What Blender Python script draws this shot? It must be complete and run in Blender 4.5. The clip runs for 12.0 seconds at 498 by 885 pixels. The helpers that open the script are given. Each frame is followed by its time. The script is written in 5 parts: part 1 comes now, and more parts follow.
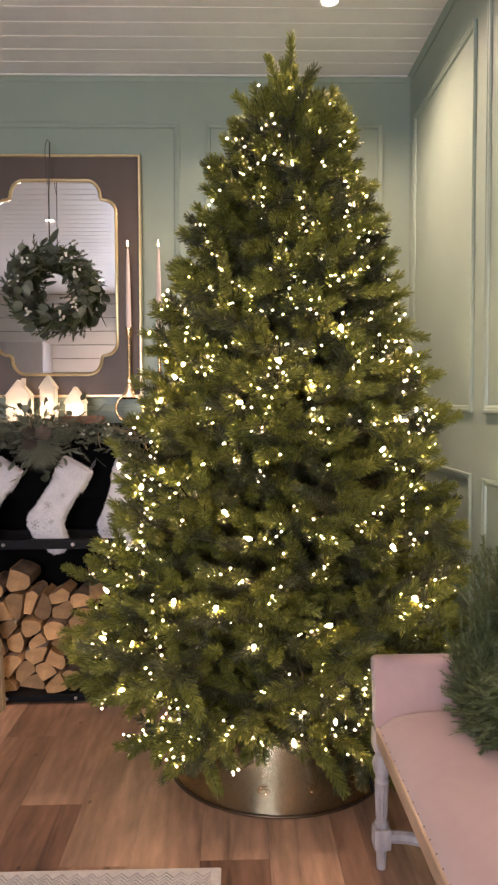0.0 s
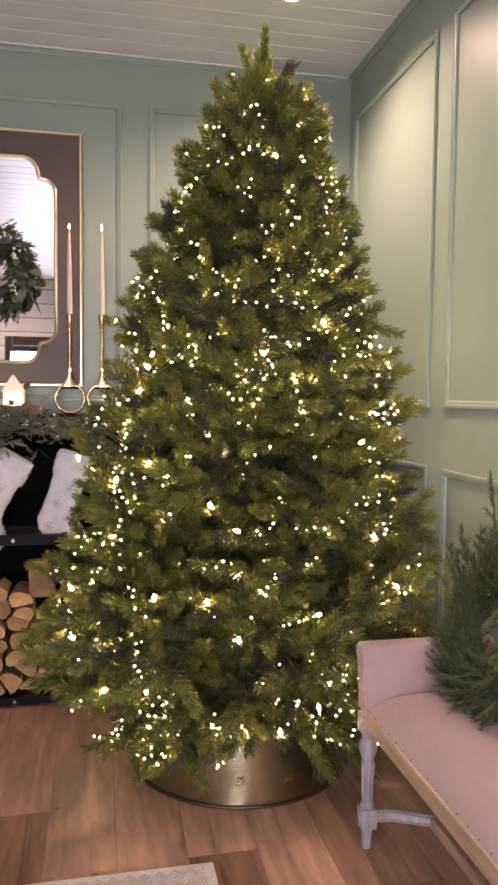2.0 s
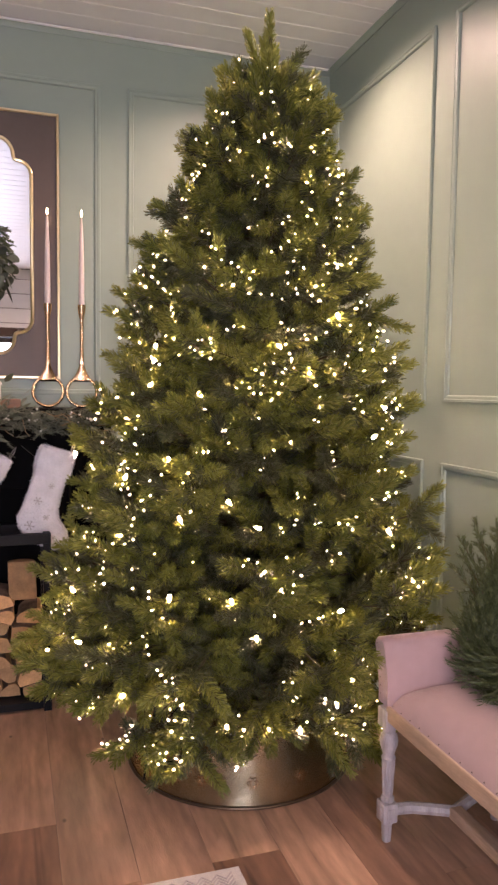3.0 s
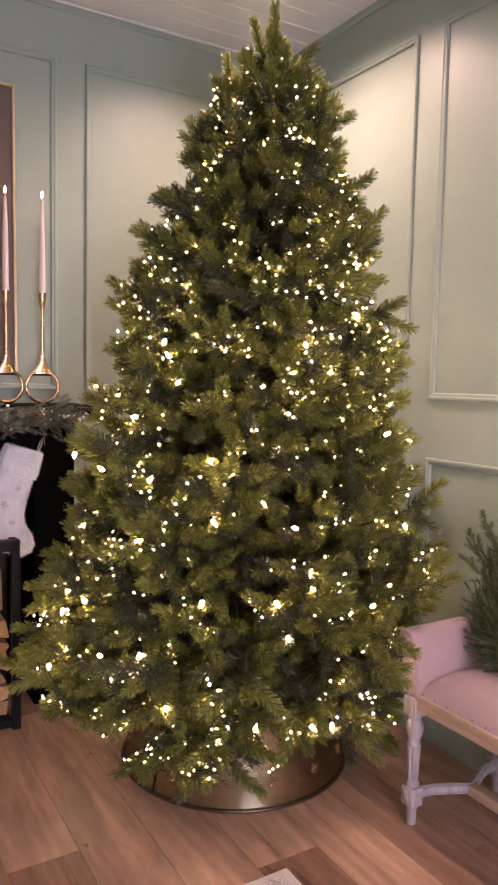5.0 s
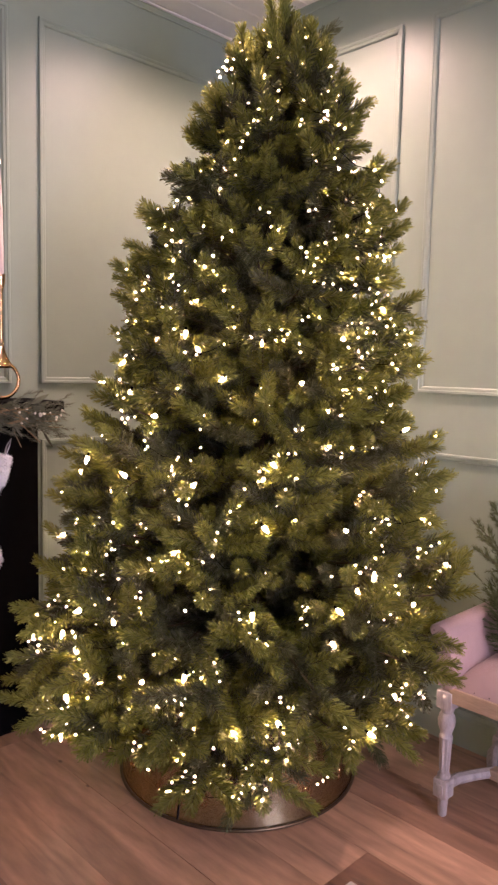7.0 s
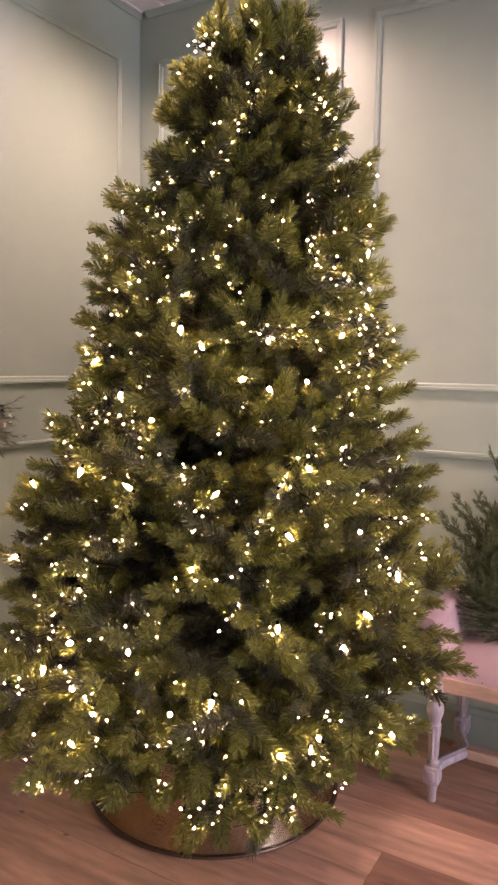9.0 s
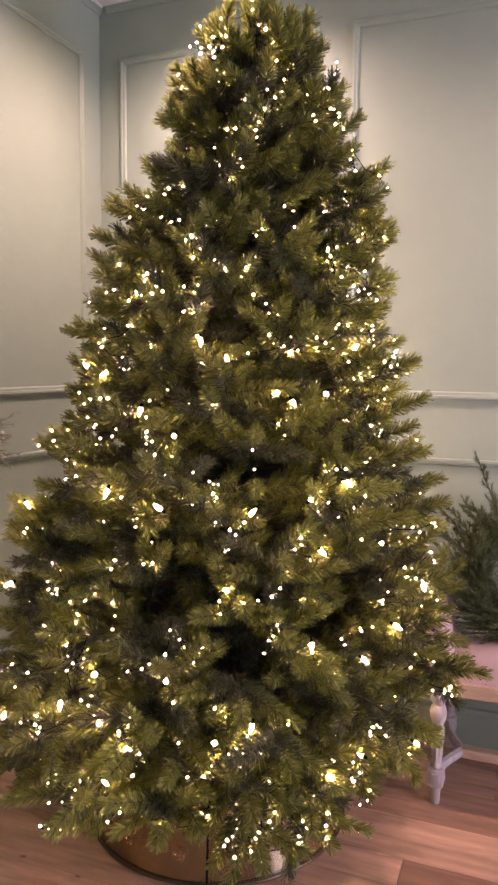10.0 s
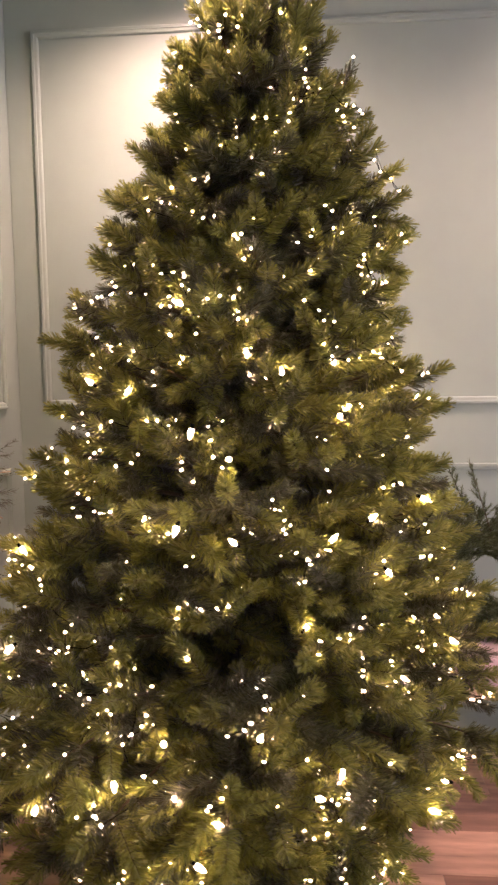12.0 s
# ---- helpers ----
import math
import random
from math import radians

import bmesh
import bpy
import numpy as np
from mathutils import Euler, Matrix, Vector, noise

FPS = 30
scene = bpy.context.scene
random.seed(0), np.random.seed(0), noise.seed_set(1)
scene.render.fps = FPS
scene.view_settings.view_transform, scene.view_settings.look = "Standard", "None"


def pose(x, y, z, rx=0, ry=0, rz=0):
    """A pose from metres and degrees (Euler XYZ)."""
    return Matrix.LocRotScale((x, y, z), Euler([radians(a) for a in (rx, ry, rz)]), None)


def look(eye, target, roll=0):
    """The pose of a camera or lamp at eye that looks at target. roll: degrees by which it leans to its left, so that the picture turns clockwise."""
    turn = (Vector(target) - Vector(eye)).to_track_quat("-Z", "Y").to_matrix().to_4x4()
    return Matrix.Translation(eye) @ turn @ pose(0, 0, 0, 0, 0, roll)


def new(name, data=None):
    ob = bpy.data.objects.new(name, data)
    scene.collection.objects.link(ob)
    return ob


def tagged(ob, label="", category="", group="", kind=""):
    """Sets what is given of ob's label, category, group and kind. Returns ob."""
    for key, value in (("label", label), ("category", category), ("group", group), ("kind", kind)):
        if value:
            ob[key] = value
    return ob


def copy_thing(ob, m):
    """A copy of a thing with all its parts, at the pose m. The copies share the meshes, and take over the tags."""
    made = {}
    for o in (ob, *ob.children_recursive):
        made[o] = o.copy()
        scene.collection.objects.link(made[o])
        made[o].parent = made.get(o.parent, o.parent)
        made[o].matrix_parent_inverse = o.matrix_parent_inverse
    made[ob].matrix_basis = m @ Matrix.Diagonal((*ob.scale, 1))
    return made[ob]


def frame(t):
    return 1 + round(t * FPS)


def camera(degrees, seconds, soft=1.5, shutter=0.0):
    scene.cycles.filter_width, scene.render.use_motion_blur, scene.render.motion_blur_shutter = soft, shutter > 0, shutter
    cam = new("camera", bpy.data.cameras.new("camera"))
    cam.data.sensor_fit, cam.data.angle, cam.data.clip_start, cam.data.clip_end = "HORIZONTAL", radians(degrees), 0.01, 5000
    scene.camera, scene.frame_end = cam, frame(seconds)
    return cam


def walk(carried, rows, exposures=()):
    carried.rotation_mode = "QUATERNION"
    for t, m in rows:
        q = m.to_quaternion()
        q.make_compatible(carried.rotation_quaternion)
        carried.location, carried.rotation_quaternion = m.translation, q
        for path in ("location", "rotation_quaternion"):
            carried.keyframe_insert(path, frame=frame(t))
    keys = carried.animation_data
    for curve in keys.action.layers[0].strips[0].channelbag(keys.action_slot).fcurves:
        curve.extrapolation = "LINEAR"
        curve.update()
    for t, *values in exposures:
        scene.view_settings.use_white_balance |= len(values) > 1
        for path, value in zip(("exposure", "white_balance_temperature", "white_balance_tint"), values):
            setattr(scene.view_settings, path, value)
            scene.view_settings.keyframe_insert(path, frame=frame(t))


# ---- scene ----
cam = camera(37.7, 12.0, soft=2.3, shutter=0.5)
PATH = [
    (0, (0.103, 0.022, 1.275), (0.148, 2.018, 1.166), -0.3),
    (0.5, (0.033, 0.027, 1.277), (0.14, 2.021, 1.166), -0.2),
    (1, (-0.061, 0.038, 1.278), (0.147, 2.024, 1.163), -0.0),
    (1.5, (-0.153, 0.042, 1.28), (0.15, 2.015, 1.159), 0.3),
    (2, (-0.238, 0.068, 1.272), (0.168, 2.022, 1.144), 0.6),
    (2.5, (-0.354, 0.122, 1.27), (0.154, 2.052, 1.132), 0.7),
    (4.5, (-0.901, 0.371, 1.293), (0.038, 2.129, 1.131), 1.1),
    (5, (-0.975, 0.438, 1.293), (0.043, 2.151, 1.123), 1.2),
    (5.5, (-1.06, 0.535, 1.283), (0.038, 2.197, 1.101), 1.4),
    (6, (-1.162, 0.65, 1.299), (0.028, 2.246, 1.103), 1.5),
    (6.5, (-1.259, 0.757, 1.303), (0.038, 2.266, 1.101), 1.5),
    (7, (-1.365, 0.898, 1.313), (0.028, 2.319, 1.11), 1.3),
    (9, (-1.604, 1.395, 1.322), (0.119, 2.387, 1.105), 0.9),
    (9.5, (-1.664, 1.565, 1.335), (0.131, 2.421, 1.118), 0.8),
    (10, (-1.706, 1.717, 1.346), (0.147, 2.44, 1.136), 0.6),
    (10.5, (-1.709, 1.842, 1.337), (0.191, 2.435, 1.135), 0.3),
    (11, (-1.701, 2.035, 1.354), (0.238, 2.481, 1.153), -0.1),
    (11.5, (-1.7, 2.179, 1.361), (0.268, 2.474, 1.162), -0.4),
    (12, (-1.679, 2.359, 1.366), (0.305, 2.513, 1.166), -0.7),
]
EXPOSURES = [(0, 0.46, 6550, 16), (2.5, 0.48, 6550, 26), (5.5, 0.55, 6450, 36), (9, 0.79, 6400, 40), (12, 0.98, 6450, 41)]
walk(cam, [(t, look(eye, target, roll)) for t, eye, target, roll in PATH], EXPOSURES)

# ---- world, lamps, exposure ----
world = bpy.data.worlds.new("world")
scene.world = world
world.use_nodes = True
wnt = world.node_tree
sky = wnt.nodes.new("ShaderNodeTexSky")
sky.sky_type, sky.sun_disc = "NISHITA", False
sky.sun_elevation, sky.sun_rotation = radians(8), radians(200)
wnt.links.new(sky.outputs[0], wnt.nodes["Background"].inputs[0])
wnt.nodes["Background"].inputs[1].default_value = 0.1

DOWNLIGHTS = [(0.468, 2.772), (-1.25, 1.15), (0.46, 1.15), (0.46, -0.95), (-1.25, -0.95)]
POWER = (1.36, 0.10, 1.02, 1.50, 0.66)
DOWN_W, DOOR_W, LED_E, BULB_E = 80.0, 60.0, 112.0, 105.0

for n, (lx, ly) in enumerate(DOWNLIGHTS):
    data = bpy.data.lights.new("downlight_lamp", "SPOT")
    data.energy, data.color = DOWN_W * POWER[n], (1.0, 0.745, 0.57)
    data.spot_size, data.spot_blend, data.shadow_soft_size = radians(150), 0.92, 0.035
    ob = new("downlight_lamp", data)
    ob.matrix_world = pose(lx, ly, 2.735)
data = bpy.data.lights.new("door_daylight", "AREA")
data.energy, data.color, data.shape, data.size, data.size_y = DOOR_W, (0.84, 0.90, 1.0), "RECTANGLE", 0.75, 1.6
new("door_daylight", data).matrix_world = look((-0.78, -1.66, 1.15), (-0.78, 3.0, 1.15))


# ---- materials ----
def material(name, colour, rough=0.5, metal=0.0, emit=None, var=0.0, scale=8.0, bump=0.0, bscale=60.0, stretch=(1, 1, 1),
             island=0.0, per_object=0.0, trans=0.0, second=None, sheen=0.0, spec=0.5):
    m = bpy.data.materials.new(name)
    m.use_nodes = True
    nt = m.node_tree
    L, N = nt.links.new, nt.nodes.new
    p = nt.nodes["Principled BSDF"]
    p.inputs["Roughness"].default_value, p.inputs["Metallic"].default_value = rough, metal
    p.inputs["Specular IOR Level"].default_value = spec
    if sheen:
        p.inputs["Sheen Weight"].default_value = sheen
    tc, mp = N("ShaderNodeTexCoord"), N("ShaderNodeMapping")
    mp.inputs["Scale"].default_value = stretch
    L(tc.outputs["Object"], mp.inputs["Vector"])
    base = N("ShaderNodeRGB")
    base.outputs[0].default_value = (*colour, 1)
    out = base.outputs[0]

    def mix(fac, a, b):
        x = N("ShaderNodeMix")
        x.data_type = "RGBA"
        if isinstance(fac, float):
            x.inputs[0].default_value = fac
        else:
            L(fac, x.inputs[0])
        L(a, x.inputs[6])
        if isinstance(b, tuple):
            x.inputs[7].default_value = (*b, 1)
        else:
            L(b, x.inputs[7])
        return x.outputs[2]

    def value(out, amount, fac):
        h = N("ShaderNodeHueSaturation")
        L(out, h.inputs["Color"])
        mr = N("ShaderNodeMapRange")
        mr.inputs["To Min"].default_value, mr.inputs["To Max"].default_value = 1 - amount, 1 + amount
        L(fac, mr.inputs["Value"])
        L(mr.outputs[0], h.inputs["Value"])
        return h.outputs["Color"]

    if island or second:
        geo = N("ShaderNodeNewGeometry")
    if second:
        out = mix(geo.outputs["Random Per Island"], out, second)
    if var:
        for sc, am in ((scale, var), (scale * 7, var * 0.5)):
            nz = N("ShaderNodeTexNoise")
            nz.inputs["Scale"].default_value, nz.inputs["Detail"].default_value = sc, 6
            L(mp.outputs[0], nz.inputs["Vector"])
            mr = N("ShaderNodeMapRange")
            mr.inputs["From Min"].default_value, mr.inputs["From Max"].default_value = 0.3, 0.7
            L(nz.outputs["Fac"], mr.inputs["Value"])
            out = value(out, am, mr.outputs[0])
    if island:
        out = value(out, island, geo.outputs["Random Per Island"])
    if per_object:
        oi = N("ShaderNodeObjectInfo")
        out = value(out, per_object, oi.outputs["Random"])
    L(out, p.inputs["Base Color"])
    if bump:
        nz = N("ShaderNodeTexNoise")
        nz.inputs["Scale"].default_value, nz.inputs["Detail"].default_value = bscale, 5
        L(mp.outputs[0], nz.inputs["Vector"])
        b = N("ShaderNodeBump")
        b.inputs["Strength"].default_value, b.inputs["Distance"].default_value = bump, 0.004
        L(nz.outputs["Fac"], b.inputs["Height"])
        L(b.outputs[0], p.inputs["Normal"])
    if emit:
        p.inputs["Emission Color"].default_value = (*emit[:3], 1)
        p.inputs["Emission Strength"].default_value = emit[3]
    if trans:
        tr, ms = N("ShaderNodeBsdfTranslucent"), N("ShaderNodeMixShader")
        L(out, tr.inputs["Color"])
        ms.inputs[0].default_value = trans
        L(p.outputs[0], ms.inputs[1])
        L(tr.outputs[0], ms.inputs[2])
        L(ms.outputs[0], nt.nodes["Material Output"].inputs[0])
    return m


M_WALL = material("sage_paint", (0.268, 0.325, 0.268), 0.42, var=0.03, scale=2.0, bump=0.05, bscale=180)
M_WHITE = material("white_paint", (0.74, 0.72, 0.70), 0.45, var=0.03, scale=3.0, bump=0.06, bscale=120)
M_FLOOR, M_FLOOR_PALE, M_FLOOR_DARK = (material(name, colour, 0.40, var=0.26, scale=2.2, bump=0.10, bscale=60, stretch=(4, 0.8, 1), per_object=0.16) for name, colour in (
    ("floor_oak", (0.37, 0.205, 0.135)), ("floor_oak_pale", (0.47, 0.275, 0.185)), ("floor_oak_dark", (0.24, 0.125, 0.082))))


def add_grain(m):
    """Plank grain: drawn-out rings and a few knots, shifted from plank to plank."""
    nt = m.node_tree
    L, N = nt.links.new, nt.nodes.new
    p = nt.nodes["Principled BSDF"]
    was = p.inputs["Base Color"].links[0].from_socket
    tc, oi, ad, mp = N("ShaderNodeTexCoord"), N("ShaderNodeObjectInfo"), N("ShaderNodeVectorMath"), N("ShaderNodeMapping")
    sc = N("ShaderNodeVectorMath")
    sc.operation = "SCALE"
    sc.inputs[0].default_value, ad.operation = (3.1, 17.0, 5.0), "ADD"
    L(oi.outputs["Random"], sc.inputs["Scale"])
    L(tc.outputs["Object"], ad.inputs[0])
    L(sc.outputs[0], ad.inputs[1])
    mp.inputs["Scale"].default_value = (1, 0.16, 1)
    L(ad.outputs[0], mp.inputs["Vector"])
    wv = N("ShaderNodeTexWave")
    wv.wave_type, wv.bands_direction = "BANDS", "X"
    wv.inputs["Scale"].default_value, wv.inputs["Distortion"].default_value = 5.0, 14.0
    wv.inputs["Detail"].default_value, wv.inputs["Detail Scale"].default_value = 4.0, 1.4
    L(mp.outputs[0], wv.inputs["Vector"])
    vo = N("ShaderNodeTexVoronoi")
    vo.voronoi_dimensions = "2D"
    vo.inputs["Scale"].default_value = 2.6
    mp2 = N("ShaderNodeMapping")
    mp2.inputs["Scale"].default_value = (1.3, 0.8, 1)
    L(ad.outputs[0], mp2.inputs["Vector"])
    L(mp2.outputs[0], vo.inputs["Vector"])
    kn = N("ShaderNodeMapRange")
    kn.inputs["From Min"].default_value, kn.inputs["From Max"].default_value = 0.008, 0.028
    kn.inputs["To Min"].default_value, kn.inputs["To Max"].default_value = 0.35, 1.0
    L(vo.outputs["Distance"], kn.inputs["Value"])
    mr = N("ShaderNodeMapRange")
    mr.inputs["To Min"].default_value, mr.inputs["To Max"].default_value = 0.87, 1.07
    L(wv.outputs["Fac"], mr.inputs["Value"])
    mu = N("ShaderNodeMath")
    mu.operation = "MULTIPLY"
    L(mr.outputs[0], mu.inputs[0])
    L(kn.outputs[0], mu.inputs[1])
    # Long dark checks and drawn-out heartwood patches.
    low = mu.outputs[0]
    for scale, way, lo, hi, dark in ((1.0, (16.0, 0.9, 1), 0.58, 0.68, 0.50), (1.0, (6.5, 0.75, 1), 0.45, 0.68, 0.60)):
        mp3, nz, cr, m2 = N("ShaderNodeMapping"), N("ShaderNodeTexNoise"), N("ShaderNodeMapRange"), N("ShaderNodeMath")
        mp3.inputs["Scale"].default_value = way
        L(ad.outputs[0], mp3.inputs["Vector"])
        nz.inputs["Scale"].default_value, nz.inputs["Detail"].default_value, nz.inputs["Distortion"].default_value = scale, 3.0, 0.5
        L(mp3.outputs[0], nz.inputs["Vector"])
        cr.inputs["From Min"].default_value, cr.inputs["From Max"].default_value = lo, hi
        cr.inputs["To Min"].default_value, cr.inputs["To Max"].default_value = 1.0, dark
        L(nz.outputs["Fac"], cr.inputs["Value"])
        m2.operation = "MULTIPLY"
        L(low, m2.inputs[0])
        L(cr.outputs[0], m2.inputs[1])
        low = m2.outputs[0]
    h = N("ShaderNodeHueSaturation")
    L(was, h.inputs["Color"])
    L(low, h.inputs["Value"])
    L(h.outputs[0], p.inputs["Base Color"])


for m in (M_FLOOR, M_FLOOR_PALE, M_FLOOR_DARK):
    add_grain(m)
M_FLOORGAP = material("floor_joint", (0.05, 0.03, 0.02), 0.8, var=0.1)
M_BLACK = material("black_paint", (0.0022, 0.0022, 0.0025), 0.7, var=0.1, scale=10, bump=0.05, spec=0.04)
M_IRON = material("black_steel", (0.006, 0.006, 0.0075), 0.5, var=0.15, bump=0.06, spec=0.12)
M_BOLT = material("bolt_steel", (0.6, 0.6, 0.6), 0.3, metal=1.0, var=0.05)
M_GOLD = material("brushed_gold", (0.84, 0.66, 0.38), 0.3, metal=1.0, var=0.06, scale=20)
M_COPPER = material("antique_brass", (0.70, 0.43, 0.24), 0.25, metal=1.0, var=0.08, scale=15)
M_COLLAR = material("collar_brass", (0.64, 0.54, 0.35), 0.235, metal=1.0, var=0.10, scale=6, bump=0.05, bscale=90, stretch=(1, 1, 0.3))
M_RIM = material("collar_rim_bronze", (0.10, 0.065, 0.04), 0.4, metal=0.8, var=0.1)
M_BROWN = material("mirror_board_brown", (0.095, 0.066, 0.053), 0.5, var=0.06, scale=6, bump=0.08, bscale=150)
M_MIRROR = material("mirror_glass", (0.86, 0.86, 0.88), 0.015, metal=1.0)
M_WAX = material("candle_wax", (0.80, 0.67, 0.62), 0.4, var=0.04, trans=0.15)
M_FLAME = material("candle_flame", (1, 0.8, 0.5), 0.5, emit=(1.0, 0.70, 0.36, 22.0))
M_CERAMIC = material("white_ceramic", (0.78, 0.74, 0.70), 0.35, var=0.03, trans=0.55)
M_GLOW = material("house_lamp_glow", (1, 0.85, 0.6), 0.5, emit=(1.0, 0.80, 0.54, 170.0))
M_BLOCK = material("block_wood", (0.20, 0.10, 0.055), 0.5, var=0.2, scale=10, stretch=(1, 6, 6), bump=0.1)
M_FUR = material("white_fur", (0.70, 0.67, 0.71), 0.9, var=0.10, scale=25, bump=0.9, bscale=140, sheen=0.5)
M_SILVER = material("silver_thread", (0.42, 0.38, 0.38), 0.35, metal=0.7, var=0.1)
M_LOGEND = material("log_cut_end", (0.35, 0.200, 0.092), 0.75, var=0.24, scale=22, bump=0.2, bscale=70, per_object=0.5)
M_BARK = material("log_bark", (0.12, 0.078, 0.055), 0.9, var=0.5, scale=18, bump=0.8, bscale=50, per_object=0.3)
M_BIRCH = material("birch_bark", (0.50, 0.43, 0.37), 0.8, var=0.4, scale=16, stretch=(1, 1, 5), bump=0.4)
M_STRAW = material("straw", (0.33, 0.23, 0.125), 0.8, island=0.35, var=0.2, scale=10)
M_RUG = material("rug_wool", (0.55, 0.49, 0.46), 0.95, var=0.10, scale=40, bump=0.6, bscale=300, sheen=0.3)
M_RUGLINE = material("rug_pattern_wool", (0.44, 0.39, 0.385), 0.95, var=0.12, scale=40, bump=0.6, bscale=300)
M_LINEN = material("mauve_linen", (0.335, 0.225, 0.232), 0.8, var=0.07, scale=5, bump=0.35, bscale=500, sheen=0.3)
M_RAIL = material("limed_oak", (0.42, 0.285, 0.20), 0.55, var=0.2, scale=8, stretch=(6, 0.8, 6), bump=0.15)
M_LEG = material("greywashed_wood", (0.36, 0.315, 0.318), 0.55, var=0.22, scale=10, stretch=(5, 5, 0.8), bump=0.2, bscale=40)
M_NAIL = material("dark_nail", (0.09, 0.065, 0.05), 0.35, metal=0.8)
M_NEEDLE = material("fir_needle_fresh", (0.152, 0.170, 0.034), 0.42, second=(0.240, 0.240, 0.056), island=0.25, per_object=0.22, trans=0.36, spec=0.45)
# Duller needle green, darkened further to paint in the shade inside the tree.
M_NEEDLE2 = material("fir_needle_deep_shade", (0.053, 0.059, 0.022), 0.42, second=(0.100, 0.101, 0.042), island=0.3, per_object=0.3, trans=0.12, spec=0.5)
M_TWIG = material("fir_twig", (0.075, 0.055, 0.025), 0.8, var=0.3, scale=20)
M_TRUNK = material("fir_trunk", (0.06, 0.045, 0.03), 0.85, var=0.3, scale=20, bump=0.4)
M_LED = material("led_light", (1, 0.9, 0.7), 0.3, emit=(1.0, 0.77, 0.47, LED_E))
M_BULB = material("bulb_light", (1, 0.9, 0.7), 0.3, emit=(1.0, 0.74, 0.42, BULB_E))
M_WIRE = material("green_cable", (0.004, 0.007, 0.004), 0.7, spec=0.1)
M_EUC = material("eucalyptus_leaf", (0.200, 0.218, 0.160), 0.6, var=0.15, scale=20, per_object=0.35, trans=0.1)
M_PINE = material("pine_needle", (0.075, 0.098, 0.038), 0.5, second=(0.125, 0.140, 0.062), island=0.3, trans=0.1)
M_GARLAND = material("grey_fir_needle", (0.105, 0.118, 0.078), 0.55, second=(0.185, 0.192, 0.140), island=0.3, trans=0.1)
M_CEDAR = material("cedar_green", (0.042, 0.060, 0.019), 0.5, second=(0.104, 0.128, 0.050), island=0.3, trans=0.1)
M_BERRY = material("white_berry", (0.72, 0.70, 0.62), 0.35, var=0.05)
M_CONE = material("pine_cone", (0.072, 0.052, 0.040), 0.7, var=0.3, scale=30)
M_RIBBON = material("olive_ribbon", (0.075, 0.065, 0.05), 0.6, var=0.1)
M_DOORWOOD = material("dark_door_wood", (0.055, 0.028, 0.018), 0.4, var=0.25, scale=8, stretch=(6, 6, 0.8))
M_DAY = material("daylight_backdrop", (0.3, 0.5, 0.8), 1.0, emit=(0.42, 0.66, 1.0, 1.3))
M_GLASS = material("door_glass", (1, 1, 1), 0.02)
M_GLASS.node_tree.nodes["Principled BSDF"].inputs["Transmission Weight"].default_value = 1.0
M_LAMPDISC = material("downlight_lens", (1, 0.9, 0.8), 0.4, emit=(1.0, 0.86, 0.68, 9.0))
M_CURTAIN = material("grey_cupboard_paint", (0.42, 0.41, 0.42), 0.5, var=0.04)


# ---- mesh helpers ----
def mesh(name, bm, mat, smooth=False):
    me = bpy.data.meshes.new(name)
    bmesh.ops.recalc_face_normals(bm, faces=bm.faces)
    bm.to_mesh(me)
    bm.free()
    for x in mat if isinstance(mat, (list, tuple)) else (mat,):
        me.materials.append(x)
    if smooth:
        me.shade_smooth()
        me.set_sharp_from_angle(angle=radians(40))
    return me


def part(name, bm, mat, parent=None, label="", smooth=False, m=None):
    ob = new(name, bm if isinstance(bm, bpy.types.Mesh) else mesh(name, bm, mat, smooth))
    ob.parent = parent
    if m is not None:
        ob.matrix_basis = m
    return tagged(ob, label)


def thing(name, label, category, group="", kind="", m=None):
    ob = tagged(new(name), label, category, group, kind)
    ob.empty_display_size = 0.05
    if m is not None:
        ob.matrix_basis = m
    return ob


def box(x0, x1, y0, y1, z0, z1, bevel=0.0, bm=None, segs=2):
    b = bmesh.new()
    bmesh.ops.create_cube(b, size=1, matrix=Matrix.Translation(((x0 + x1) / 2, (y0 + y1) / 2, (z0 + z1) / 2))
                          @ Matrix.Diagonal((x1 - x0, y1 - y0, z1 - z0, 1)))
    if bevel:
        bmesh.ops.bevel(b, geom=b.edges[:], offset=bevel, segments=segs, profile=0.5, affect="EDGES")
    return join(bm, b)


def join(bm, b):
    if bm is None:
        return b
    me = bpy.data.meshes.new("tmp")
    b.to_mesh(me)
    b.free()
    bm.from_mesh(me)
    bpy.data.meshes.remove(me)
    return bm


def lathe(profile, n=24, bm=None, m=None, flute=None):
    """Turned body about z from (radius, height) pairs; flute: (from, to, count, depth) of grooves."""
    b = bmesh.new()
    if flute:
        lo, hi, cnt, dep = flute
        cut = lambda k, z: 1 - (dep * (0.5 - 0.5 * math.cos(2 * math.pi * cnt * k / n)) if lo < z < hi else 0)
        rings = [[b.verts.new((r * cut(k, z) * math.cos(2 * math.pi * k / n), r * cut(k, z) * math.sin(2 * math.pi * k / n), z)) for k in range(n)] for r, z in profile]
    else:
        rings = [[b.verts.new((r * math.cos(2 * math.pi * k / n), r * math.sin(2 * math.pi * k / n), z)) for k in range(n)] for r, z in profile]
    for lo, hi in zip(rings, rings[1:]):
        for k in range(n):
            b.faces.new((lo[k], lo[(k + 1) % n], hi[(k + 1) % n], hi[k]))
    b.faces.new(rings[0][::-1])
    b.faces.new(rings[-1])
    if m is not None:
        b.transform(m)
    return join(bm, b)


